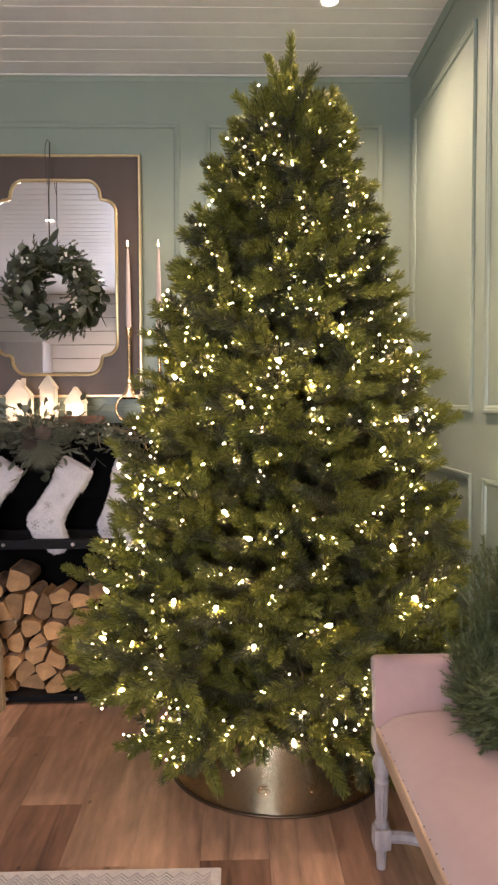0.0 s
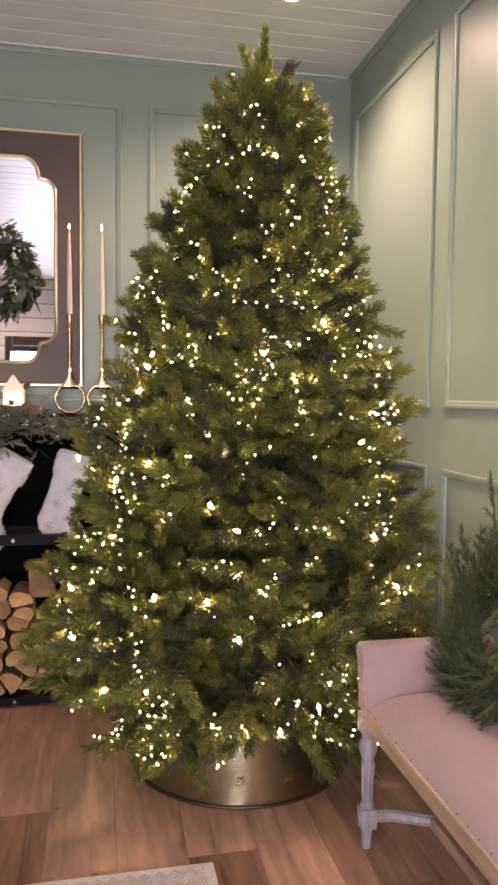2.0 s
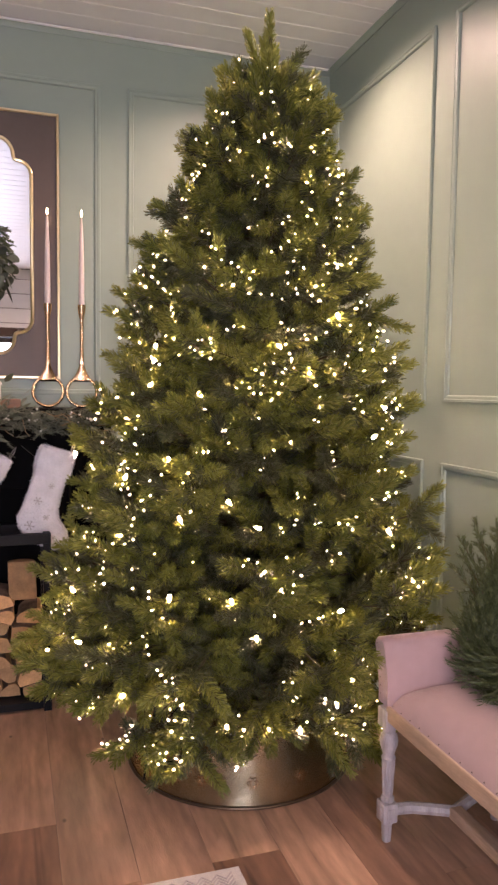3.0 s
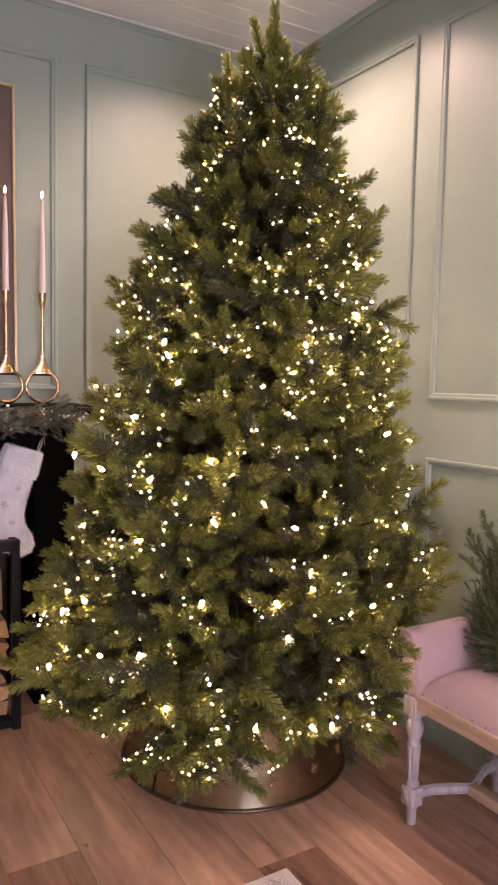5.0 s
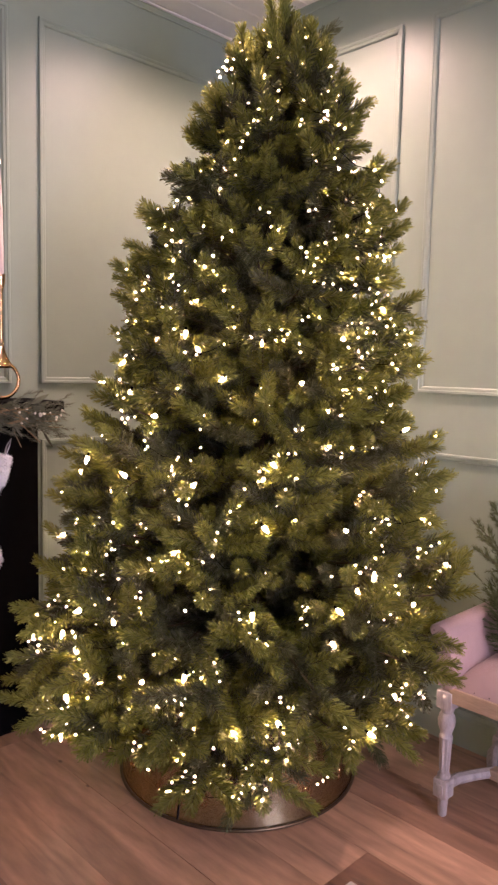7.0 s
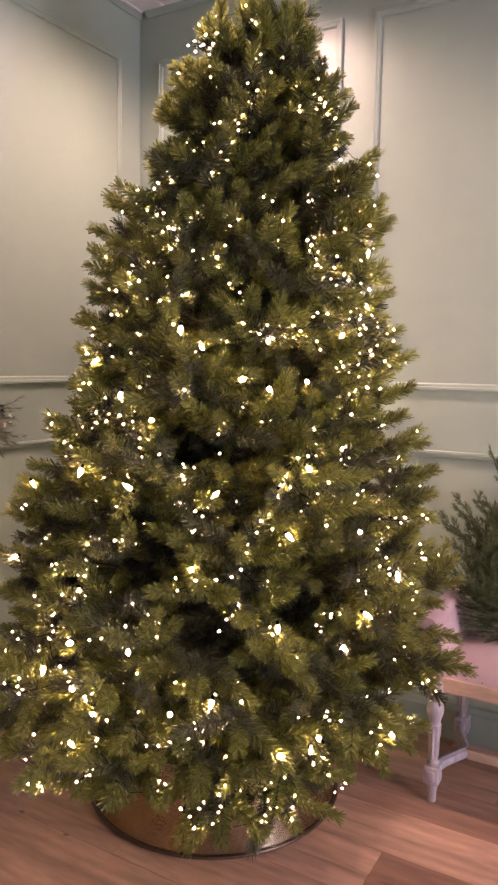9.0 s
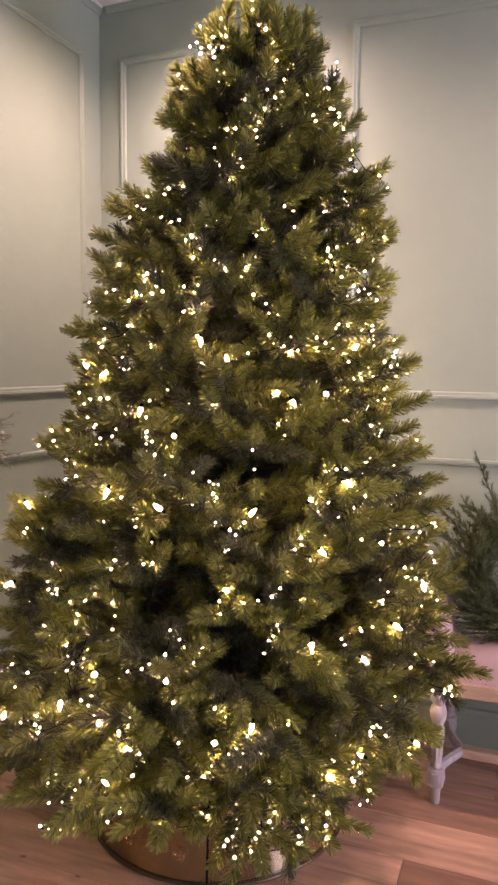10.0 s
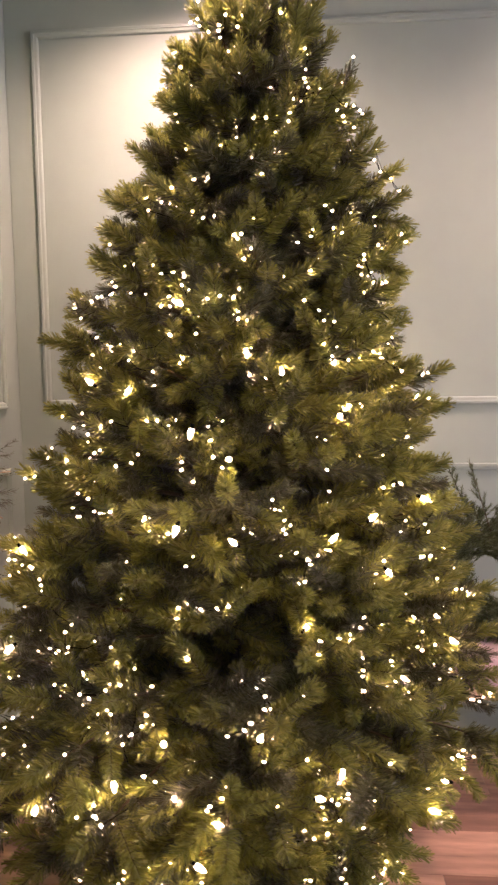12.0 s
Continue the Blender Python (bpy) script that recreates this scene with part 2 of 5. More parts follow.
def sweep(points, radius, n=8, closed=False, bm=None, flat=1.0):
    """A tube along points; radius is a number or a function of 0..1."""
    b = bmesh.new()
    pts = [Vector(p) for p in points]
    rings, up = [], None
    for i, p in enumerate(pts):
        a = pts[i - 1] if i or closed else p
        c = pts[(i + 1) % len(pts)] if i + 1 < len(pts) or closed else p
        d = (c - a).normalized()
        if up is None:
            up = d.orthogonal().normalized()
        up = (up - d * up.dot(d)).normalized()
        side = d.cross(up)
        r = radius(i / max(1, len(pts) - 1)) if callable(radius) else radius
        rings.append([b.verts.new(p + r * (math.cos(2 * math.pi * k / n) * up + flat * math.sin(2 * math.pi * k / n) * side)) for k in range(n)])
    pairs = list(zip(rings, rings[1:] + rings[:1])) if closed else list(zip(rings, rings[1:]))
    for lo, hi in pairs:
        for k in range(n):
            b.faces.new((lo[k], lo[(k + 1) % n], hi[(k + 1) % n], hi[k]))
    if not closed:
        b.faces.new(rings[0][::-1])
        b.faces.new(rings[-1])
    return join(bm, b)


def prism(outline, y0, y1, bevel=0.0, bm=None):
    """An outline of (x, z) pairs made solid from y0 to y1."""
    b = bmesh.new()
    f = b.faces.new([b.verts.new((x, y0, z)) for x, z in outline])
    up = bmesh.ops.extrude_face_region(b, geom=[f])["geom"]
    bmesh.ops.translate(b, verts=[v for v in up if isinstance(v, bmesh.types.BMVert)], vec=(0, y1 - y0, 0))
    if bevel:
        bmesh.ops.bevel(b, geom=b.edges[:], offset=bevel, segments=2, profile=0.5, affect="EDGES")
    return join(bm, b)


def ball(x, y, z, r, bm=None, sub=1, squash=1.0):
    b = bmesh.new()
    bmesh.ops.create_icosphere(b, subdivisions=sub, radius=r, matrix=Matrix.Translation((x, y, z)) @ Matrix.Diagonal((1, 1, squash, 1)))
    return join(bm, b)


def quads_mesh(name, verts, mats, index=None):
    """A mesh of loose three- or four-cornered blades from an array of shape (n, 3 or 4, 3)."""
    n, c = verts.shape[:2]
    me = bpy.data.meshes.new(name)
    me.vertices.add(c * n)
    me.vertices.foreach_set("co", np.ascontiguousarray(verts, dtype=np.float32).ravel())
    me.loops.add(c * n)
    me.loops.foreach_set("vertex_index", np.arange(c * n, dtype=np.int32))
    me.polygons.add(n)
    me.polygons.foreach_set("loop_start", np.arange(0, c * n, c, dtype=np.int32))
    for x in mats:
        me.materials.append(x)
    if index is not None:
        me.polygons.foreach_set("material_index", np.asarray(index, dtype=np.int32))
    me.update(calc_edges=True)
    return me


def unit(a):
    return a / np.maximum(np.linalg.norm(a, axis=-1, keepdims=True), 1e-9)


def sprig_blades(rng, p0, d, length, count, needle, width, spread=(0.55, 1.0), flat=0.75):
    """Needles all round a shoot that starts at p0 and runs along d."""
    d = unit(np.asarray(d, float))
    side = unit(np.cross(d, (0.05, 0.02, 1.0)))
    up = np.cross(side, d)
    s = np.sort(rng.random(count)) ** 0.9
    ang = rng.random(count) * 2 * np.pi
    rad = np.cos(ang)[:, None] * side + flat * np.sin(ang)[:, None] * up
    tilt = rng.uniform(*spread, count) * (1 - 0.35 * s ** 4)
    way = unit(np.cos(tilt)[:, None] * d + np.sin(tilt)[:, None] * unit(rad))
    base = np.asarray(p0) + (s * length)[:, None] * d
    ln = needle * rng.uniform(0.86, 1.06, count) * (1 - 0.12 * s)
    wide = unit(np.cross(way, rng.normal(size=(count, 3))))
    tip = base + way * ln[:, None]
    w = width * rng.uniform(0.8, 1.2, count)[:, None] / 2
    return np.stack([base - wide * w, base + wide * w, tip], 1)


def fir_blades(rng, p0, d, length, count, needle, width):
    """A moulded fir tip: short dense needles in a flattened brush with a blunt end."""
    d = unit(np.asarray(d, float))
    side = unit(np.cross(d, (0.05, 0.02, 1.0)))
    up = np.cross(side, d)
    s = np.sort(rng.random(count))
    ang = rng.random(count) * 2 * np.pi
    rad = unit(np.cos(ang)[:, None] * side + 0.75 * np.sin(ang)[:, None] * up)
    tilt = rng.uniform(0.76, 1.0, count) - 0.38 * s ** 3
    way = unit(np.cos(tilt)[:, None] * d + np.sin(tilt)[:, None] * rad)
    base = np.asarray(p0) + (s * length)[:, None] * d
    tip = base + way * (needle * rng.uniform(0.90, 1.04, count) * (1 - 0.12 * s))[:, None]
    wide = unit(np.cross(way, rng.normal(size=(count, 3)))) * (width * rng.uniform(0.8, 1.2, count)[:, None] / 2)
    blunt = rng.random(count) < 0.55
    out = np.stack([base - wide, base + wide, tip], 1)
    out[blunt] = np.stack([tip - wide * 0.62, tip + wide * 0.62, base], 1)[blunt]
    return out


def leaf_mesh(name, length, width, mat, tip=0.6, fold=0.18):
    b = bmesh.new()
    rows = []
    for k in range(6):
        s = k / 5
        w = width / 2 * math.sin(math.pi * min(1, s ** tip * 0.96 + 0.02)) ** (0.55 if tip < 0.78 else 0.9)
        z = 0.10 * length * s * s
        rows.append([b.verts.new((-w, s * length, z + fold * w)), b.verts.new((0, s * length, z)), b.verts.new((w, s * length, z + fold * w))])
    for a, c in zip(rows, rows[1:]):
        b.faces.new((a[0], a[1], c[1], c[0]))
        b.faces.new((a[1], a[2], c[2], c[1]))
    f = bmesh.ops.solidify(b, geom=b.faces[:], thickness=0.0008)
    return mesh(name, b, mat, True)

# ---- the room ----
XR, YN, XL, YS, H = 0.922, 3.402, -3.4, -1.7, 2.745

DOOR_X0, DOOR_X1, DOOR_H = -1.22, -0.34, 2.12


def wall(name, label, bm, mat=None):
    return tagged(part(name, bm, mat or M_WALL), label, "wall", kind="structure")


wall_north = wall("wall_north", "sage green painted wall with raised panel mouldings behind the fireplace", box(XL - 0.12, XR + 0.12, YN, YN + 0.12, -0.02, H + 0.1))
wall_east = wall("wall_east", "sage green painted wall with raised panel mouldings behind the bench", box(XR, XR + 0.12, YS - 0.12, YN - 0.002, -0.02, H + 0.1))
wall_west = wall("wall_west", "plain sage green painted wall", box(XL - 0.12, XL, YS - 0.12, YN - 0.002, -0.02, H + 0.1))
b = box(XL + 0.002, DOOR_X0, YS - 0.12, YS, -0.02, H + 0.1)
box(DOOR_X1, XR - 0.002, YS - 0.12, YS, -0.02, H + 0.1, bm=b)
box(DOOR_X0, DOOR_X1, YS - 0.12, YS, DOOR_H, H + 0.1, bm=b)
wall_south = wall("wall_south", "white painted boarded wall with a door opening", b, M_BROWN)
floor = tagged(part("floor", box(XL - 0.1, XR + 0.1, YS - 0.1, YN + 0.1, -0.05, -0.008), M_FLOORGAP), "warm brown wooden plank floor", "floor", kind="structure")

# Ceiling of narrow white boards with open joints, in one mesh.
b = box(XL - 0.1, XR + 0.1, YS - 0.1, YN + 0.1, H + 0.012, H + 0.06)
y = YN - 0.03
while y > YS:
    box(XL, XR, y - 0.1095, y - 0.0005, H, H + 0.014, 0.0035, b, 1)
    y -= 0.110
ceiling = tagged(part("ceiling", b, M_WHITE), "white painted ceiling of narrow boards", "ceiling", kind="structure")


def rect_frame(origin, u, v, n, u0, u1, v0, v1, profile, bm=None):
    """A mitred moulding round a rectangle of a wall; profile: (inwards, proud) pairs."""
    b = bmesh.new()
    o, u, v, n = Vector(origin), Vector(u), Vector(v), Vector(n)
    rings = []
    for i, h in profile:
        rings.append([b.verts.new(o + u * a + v * c + n * h) for a, c in ((u0 + i, v0 + i), (u1 - i, v0 + i), (u1 - i, v1 - i), (u0 + i, v1 - i))])
    for p, q in zip(rings, rings[1:]):
        for k in range(4):
            b.faces.new((p[k], p[(k + 1) % 4], q[(k + 1) % 4], q[k]))
    return join(bm, b)


MOULD = [(0, 0), (0, 0.009), (0.002, 0.011), (0.010, 0.011), (0.012, 0.0085), (0.020, 0.0075), (0.023, 0.005), (0.025, 0)]
NORTH_PANELS = [(-1.23, -0.13), (-0.012, 0.800), (-2.45, -1.36), (-3.3, -2.57)]
EAST_PANELS = [(2.488, 3.303), (1.27, 2.366), (0.05, 1.15), (-1.2, -0.07)]
for n, (a, c) in enumerate(NORTH_PANELS):
    for lo, hi in ((1.238, 2.54), (0.19, 1.028)):
        part("panel_moulding", rect_frame((0, YN - 0.001, 0), (1, 0, 0), (0, 0, 1), (0, -1, 0), a, c, lo, hi, MOULD), M_WALL, wall_north)
for a, c in EAST_PANELS:
    for lo, hi in ((1.238, 2.54), (0.19, 1.028)):
        part("panel_moulding", rect_frame((XR - 0.001, 0, 0), (0, 1, 0), (0, 0, 1), (-1, 0, 0), a, c, lo, hi, MOULD), M_WALL, wall_east)

# Skirting and cornice strips.
def strip_profile(pts, y, x0, x1):
    b = bmesh.new()
    ends = [[b.verts.new((x, y - d, z)) for d, z in pts] for x in (x0, x1)]
    n = len(pts)
    for k in range(n):
        b.faces.new((ends[0][k], ends[0][(k + 1) % n], ends[1][(k + 1) % n], ends[1][k]))
    b.faces.new(ends[0])
    b.faces.new(ends[1][::-1])
    return b


SKIRT = [(0, 0), (0.018, 0), (0.018, 0.105), (0.012, 0.115), (0.010, 0.130), (0, 0.135)]
CORNICE = [(0, H - 0.024), (0.005, H - 0.024), (0.007, H - 0.019), (0.012, H - 0.012), (0.017, H - 0.006), (0.019, H - 0.001), (0, H - 0.001)]
for name, prof in (("baseboard", SKIRT), ("cornice_trim", CORNICE)):
    cat = "skirting" if name == "baseboard" else "cornice"
    tagged(part(name, strip_profile(prof, YN - 0.001, XL, XR), M_WALL), "sage green painted " + cat + " along the fireplace wall", cat, kind="structure")
    b = strip_profile(prof, 0, YS, YN - 0.04)
    b.transform(Matrix.Translation((XR - 0.001, 0, 0)) @ Matrix.Rotation(radians(-90), 4, "Z") @ Matrix.Diagonal((-1, 1, 1, 1)))
    tagged(part(name, b, M_WALL), "sage green painted " + cat + " along the bench wall", cat, kind="structure")
b = box(XL, XR - 0.021, YN - 0.034, YN - 0.021, H - 0.009, H - 0.001, 0.003)
tagged(part("ceiling_trim", b, M_WHITE), "thin white bead where ceiling meets cornice", "trim", kind="structure")

# Door to the daylight in the boarded wall.
door = thing("door_1", "dark brown wooden door with a glass pane to daylight", "door", kind="structure")
b = box(DOOR_X0, DOOR_X0 + 0.08, YS - 0.10, YS + 0.015, 0, DOOR_H, 0.004)
box(DOOR_X1 - 0.08, DOOR_X1, YS - 0.10, YS + 0.015, 0, DOOR_H, 0.004, b)
box(DOOR_X0 + 0.08, DOOR_X1 - 0.08, YS - 0.10, YS + 0.015, DOOR_H - 0.10, DOOR_H, 0.004, b)
part("door_frame", b, M_DOORWOOD, door)
b = box(DOOR_X0 + 0.082, DOOR_X0 + 0.17, YS - 0.07, YS - 0.03, 0.01, DOOR_H - 0.105, 0.004)
box(DOOR_X1 - 0.17, DOOR_X1 - 0.082, YS - 0.07, YS - 0.03, 0.01, DOOR_H - 0.105, 0.004, b)
box(DOOR_X0 + 0.17, DOOR_X1 - 0.17, YS - 0.07, YS - 0.03, 0.01, 0.30, 0.004, b)
box(DOOR_X0 + 0.17, DOOR_X1 - 0.17, YS - 0.07, YS - 0.03, DOOR_H - 0.17, DOOR_H - 0.105, 0.004, b)
part("door_leaf", b, M_DOORWOOD, door)
pane = part("pane", box(DOOR_X0 + 0.17, DOOR_X1 - 0.17, YS - 0.055, YS - 0.049, 0.30, DOOR_H - 0.17), M_GLASS, door)
pane.visible_shadow = False
tagged(part("backdrop", box(-4.5, 3.0, YS - 1.62, YS - 1.6, -0.5, 4.0), M_DAY), "pale blue winter daylight outside the door", "backdrop", kind="structure")

# Tall grey cupboard against the boarded wall.
cup = thing("tall_cupboard", "tall pale grey painted cupboard against the boarded wall", "cupboard")
part("carcass", box(-2.75, -1.93, YS + 0.016, YS + 0.40, 0.0, 2.16, 0.004), M_CURTAIN, cup)
for x0, x1 in ((-2.745, -2.343), (-2.337, -1.935)):
    d = part("cupboard_door", box(x0, x1, YS + 0.402, YS + 0.420, 0.08, 2.15, 0.003), M_CURTAIN, cup)

# Recessed ceiling downlights.
def downlight(x, y):
    t = thing("ceiling_downlight", "round recessed white ceiling downlight, switched on", "ceiling light", "ceiling downlights", m=pose(x, y, H))
    prof = [(0.030, -0.001), (0.043, -0.001), (0.044, -0.005), (0.036, -0.007), (0.030, -0.004)]
    b = bmesh.new()
    n = 28
    rings = [[b.verts.new((r * math.cos(2 * math.pi * k / n), r * math.sin(2 * math.pi * k / n), z)) for k in range(n)] for r, z in prof]
    for p, q in zip(rings, rings[1:] + rings[:1]):
        for k in range(n):
            b.faces.new((p[k], p[(k + 1) % n], q[(k + 1) % n], q[k]))
    part("bezel", b, M_WHITE, t, smooth=True)
    part("lens", lathe([(0.029, -0.003), (0.029, -0.001)], 20), M_LAMPDISC, t, "glowing warm lens")
    return t


first = downlight(*DOWNLIGHTS[0])
for x, y in DOWNLIGHTS[1:]:
    copy_thing(first, pose(x, y, H))

# ---- the fireplace ----
FX0, FX1, FY = -1.27, -0.105, 3.245
fire = thing("fireplace", "matt black painted fireplace surround with a mantel shelf", "fireplace")
b = box(FX0, FX0 + 0.16, FY, YN - 0.002, 0, 1.143, 0.004)
part("jamb", b, M_BLACK, fire)
part("jamb", box(FX1 - 0.16, FX1, FY, YN - 0.002, 0, 1.143, 0.004), M_BLACK, fire)
part("lintel", box(FX0 + 0.161, FX1 - 0.161, FY + 0.004, YN - 0.002, 0.86, 1.143, 0.004), M_BLACK, fire)
part("fireback", box(FX0 + 0.161, FX1 - 0.161, YN - 0.030, YN - 0.002, 0.0, 0.858, 0.002), M_BLACK, fire)
part("mantel_shelf", box(FX0 - 0.04, -0.064, 3.135, YN - 0.002, 1.145, 1.185, 0.004), M_BLACK, fire, "black wooden shelf")

# Log rack.
RX0, RX1, RY0, RY1, RZ = -1.005, -0.357, 3.072, 3.330, 0.705
rack = thing("log_rack", "black steel log rack with riveted rails, full of split logs", "log rack")
for x in (RX0, RX1 - 0.03):
    for y in (RY0, RY1 - 0.03):
        part("post", box(x, x + 0.03, y, y + 0.03, 0, RZ - 0.0405, 0.002), M_IRON, rack)
for y in (RY0, RY1 - 0.03):
    r = part("rail", box(RX0, RX1, y, y + 0.03, RZ - 0.04, RZ, 0.002), M_IRON, rack)
    if y == RY0:
        for k in range(2):
            part("bolt", lathe([(0.008, 0), (0.008, 0.003), (0.005, 0.006)], 10, m=pose(RX0 + 0.145 + 0.29 * k, y - 0.0005, RZ - 0.02, 90)), M_BOLT, r, "round steel rivet", True)
for x in (RX0 + 0.002, RX1 - 0.028):
    part("side_rail", box(x, x + 0.026, RY0 + 0.031, RY1 - 0.031, RZ - 0.036, RZ - 0.002, 0.002), M_IRON, rack)
tray = part("tray", box(RX0 + 0.031, RX1 - 0.031, RY0, RY1, 0.012, 0.042, 0.002), M_IRON, rack)
for k in range(2):
    part("bolt", lathe([(0.007, 0), (0.007, 0.003), (0.004, 0.006)], 10, m=pose(RX0 + 0.145 + 0.29 * k, RY0 - 0.0005, 0.027, 90)), M_BOLT, tray, "round steel rivet", True)

rng = np.random.default_rng(7)


def clip(poly, p, n):
    """The part of a convex outline on the far side of the line through p with normal n."""
    out = []
    for a, c in zip(poly, poly[1:] + poly[:1]):
        da, dc = (a - p) @ n, (c - p) @ n
        if da >= 0:
            out.append(a)
        if da * dc < 0:
            out.append(a + (c - a) * da / (da - dc))
    return out


def log_body(outline, length, g, a0):
    """A split log along y from its end outline; the roundest side carries bark."""
    c = sum(outline) / len(outline)
    ring, bark = [], []
    for k, (p, q) in enumerate(zip(outline, outline[1:] + outline[:1])):
        mid = (p + q) / 2 - c
        round_side = math.cos(math.atan2(mid[1], mid[0]) - a0) > 0.30
        steps = 3 if round_side else 2
        for s in range(steps):
            t = s / steps
            v = p + (q - p) * t
            if round_side:
                v = v + unit(mid) * 0.07 * np.linalg.norm(q - p) * math.sin(math.pi * t)
            else:
                v = v + g.normal(0, 0.0012, 2)
            ring.append(v)
            bark.append(round_side)
    b = bmesh.new()
    sk = g.uniform(-0.008, 0.008, 2)
    rows = []
    for y, q in ((0, 0.97), (0.004, 1.0), (length * 0.5, 0.99), (length, 0.97)):
        rows.append([b.verts.new(((v[0] - c[0]) * q + sk[0] * y / length, y + g.normal(0, 0.0006), (v[1] - c[1]) * q + sk[1] * y / length)) for v in ring])
    n = len(ring)
    for p, q in zip(rows, rows[1:]):
        for k in range(n):
            f = b.faces.new((p[k], p[(k + 1) % n], q[(k + 1) % n], q[k]))
            f.material_index = 1 if bark[k] else 0
    b.faces.new(rows[0][::-1])
    b.faces.new(rows[-1])
    bmesh.ops.triangulate(b, faces=[f for f in b.faces if len(f.verts) > 4])
    return b, c


def rounded(cell, a0):
    """Rounds an outline on the side that faces a0, as the bark side of a split log."""
    c = sum(cell) / len(cell)
    way, across = np.array((math.cos(a0), math.sin(a0))), np.array((-math.sin(a0), math.cos(a0)))
    far = max((v - c) @ way for v in cell)
    wide = max(abs((v - c) @ across) for v in cell)
    r = max(wide * 1.0, far * 0.9)
    mid = c + way * (far - r)
    for th in np.radians((-78, -52, -26, 0, 26, 52, 78)):
        e = way * math.cos(th) + across * math.sin(th)
        cell = clip(cell, mid + e * r, -e)
    return cell


g = np.random.default_rng(17)
LX, RX, LZ, HZ = RX0 + 0.032, RX1 - 0.032, 0.0425, 0.60
seeds = []
row, zz = 0, LZ + 0.035
while zz < HZ:
    xx = LX + (0.045 if row % 2 else 0.005)
    while xx < RX:
        seeds.append(np.array((xx + g.normal(0, 0.019), zz + g.normal(0, 0.016))))
        xx += g.uniform(0.082, 0.125)
    zz += g.uniform(0.058, 0.070)
    row += 1
for k, p in enumerate(seeds):
    crest = 0.495 + 0.055 * math.sin((p[0] - LX) * 11) * 1.0 - (0.07 if p[0] > RX - 0.10 else 0)
    if p[1] > crest or not LX < p[0] < RX:
        continue
    cell = [np.array(v) for v in ((LX, LZ), (RX, LZ), (RX, HZ), (LX, HZ))]
    for i, q in enumerate(seeds):
        if i != k and np.linalg.norm(q - p) < 0.26:
            cell = clip(cell, (p + q) / 2, p - q)
    if len(cell) < 3:
        continue
    c = sum(cell) / len(cell)
    small, ro = g.uniform(0.80, 0.95), g.normal(0, 0.10)
    spin = np.array(((math.cos(ro), -math.sin(ro)), (math.sin(ro), math.cos(ro)))) * small
    cell = [c + spin @ (v - c) for v in cell]
    length = g.uniform(0.17, 0.19)
    a0 = radians(g.choice([90, 90, 90, -90, 30, 150])) + g.normal(0, 0.35)
    cell = rounded(cell, a0)
    body, c = log_body(cell, length, g, a0)
    birch = k % 11 == 3
    ob = part("split_log", body, [M_LOGEND, M_BIRCH if birch else M_BARK], m=pose(c[0], RY0 + 0.006 + g.uniform(0, 0.062), c[1]))
    tagged(ob, "split birch log with a pale cut end stacked in the rack" if birch else "split firewood log with a tan cut end stacked in the rack", "log", "logs in the rack")

half = [np.array((0.052 * math.cos(a), 0.050 * math.sin(a))) for a in np.linspace(math.pi, 0, 9)] + [np.array((0.050, -0.004)), np.array((-0.050, -0.006))]
body, c = log_body(half[::-1], 0.15, g, radians(90))
upright = part("split_log", body, [M_LOGEND, M_BARK], m=pose(RX - 0.075, RY0 + 0.075, 0.440, 90, 0, 3) @ pose(0, 0, 0, 0, 180, 0))
tagged(upright, "pale half log standing on end on the stack", "log", "logs in the rack")

# Straw hearth broom beside the rack.
broom = thing("hearth_broom", "natural straw hearth broom standing beside the log rack", "broom", m=pose(-0.905, 2.985, 0.0))
n = 420
ang, rr = rng.random(n) * 2 * np.pi, np.sqrt(rng.random(n))
top = np.stack([0.016 * rr * np.cos(ang), 0.016 * rr * np.sin(ang), np.full(n, 0.46) + rng.uniform(-0.01, 0.02, n)], 1)
mid = np.stack([0.058 * rr * np.cos(ang), 0.035 * rr * np.sin(ang), np.full(n, 0.28)], 1)
low = np.stack([0.066 * rr * np.cos(ang), 0.042 * rr * np.sin(ang), rng.uniform(0.0, 0.05, n)], 1)
w = np.array((0.0016, 0.0, 0))
blades = np.concatenate([np.stack([mid - w, mid + w, top + w, top - w], 1), np.stack([low - w, low + w, mid + w, mid - w], 1)])
bristles = part("bristles", quads_mesh("bristles", blades, [M_STRAW]), None, broom, "loose straw bristles")
tagged(bristles, kind="stuff")
part("handle", sweep([(0, 0, 0.40), (0.002, 0, 0.65), (0, 0, 0.92)], 0.011, 10), M_BLOCK, broom, smooth=True)
part("binding", lathe([(0.017, 0.45), (0.020, 0.455), (0.020, 0.475), (0.016, 0.48)], 14), M_STRAW, broom)

# ---- on the mantel ----
MX, MZ, TIP_BACK = -0.682, 1.8375, -1.3
mirror = thing("wall_mirror", "large gilt-edged mirror on a dark brown board leaning on the mantel", "mirror", m=pose(MX, 3.335, 1.1855, TIP_BACK, 0, 0))
hw, z0, z1 = 0.380, 0.118, 1.200
part("board", box(-hw + 0.006, hw - 0.006, 0, 0.024, z0 + 0.006, z1 - 0.006, 0.002), M_BROWN, mirror, "dark brown board")
b = rect_frame((0, 0.026, 0), (1, 0, 0), (0, 0, 1), (0, -1, 0), -hw, hw, z0, z1, [(0, 0), (0, 0.032), (0.003, 0.035), (0.009, 0.035), (0.011, 0.032), (0.011, 0.02)])
part("outer_frame", b, M_GOLD, mirror, "thin gilded outer frame")


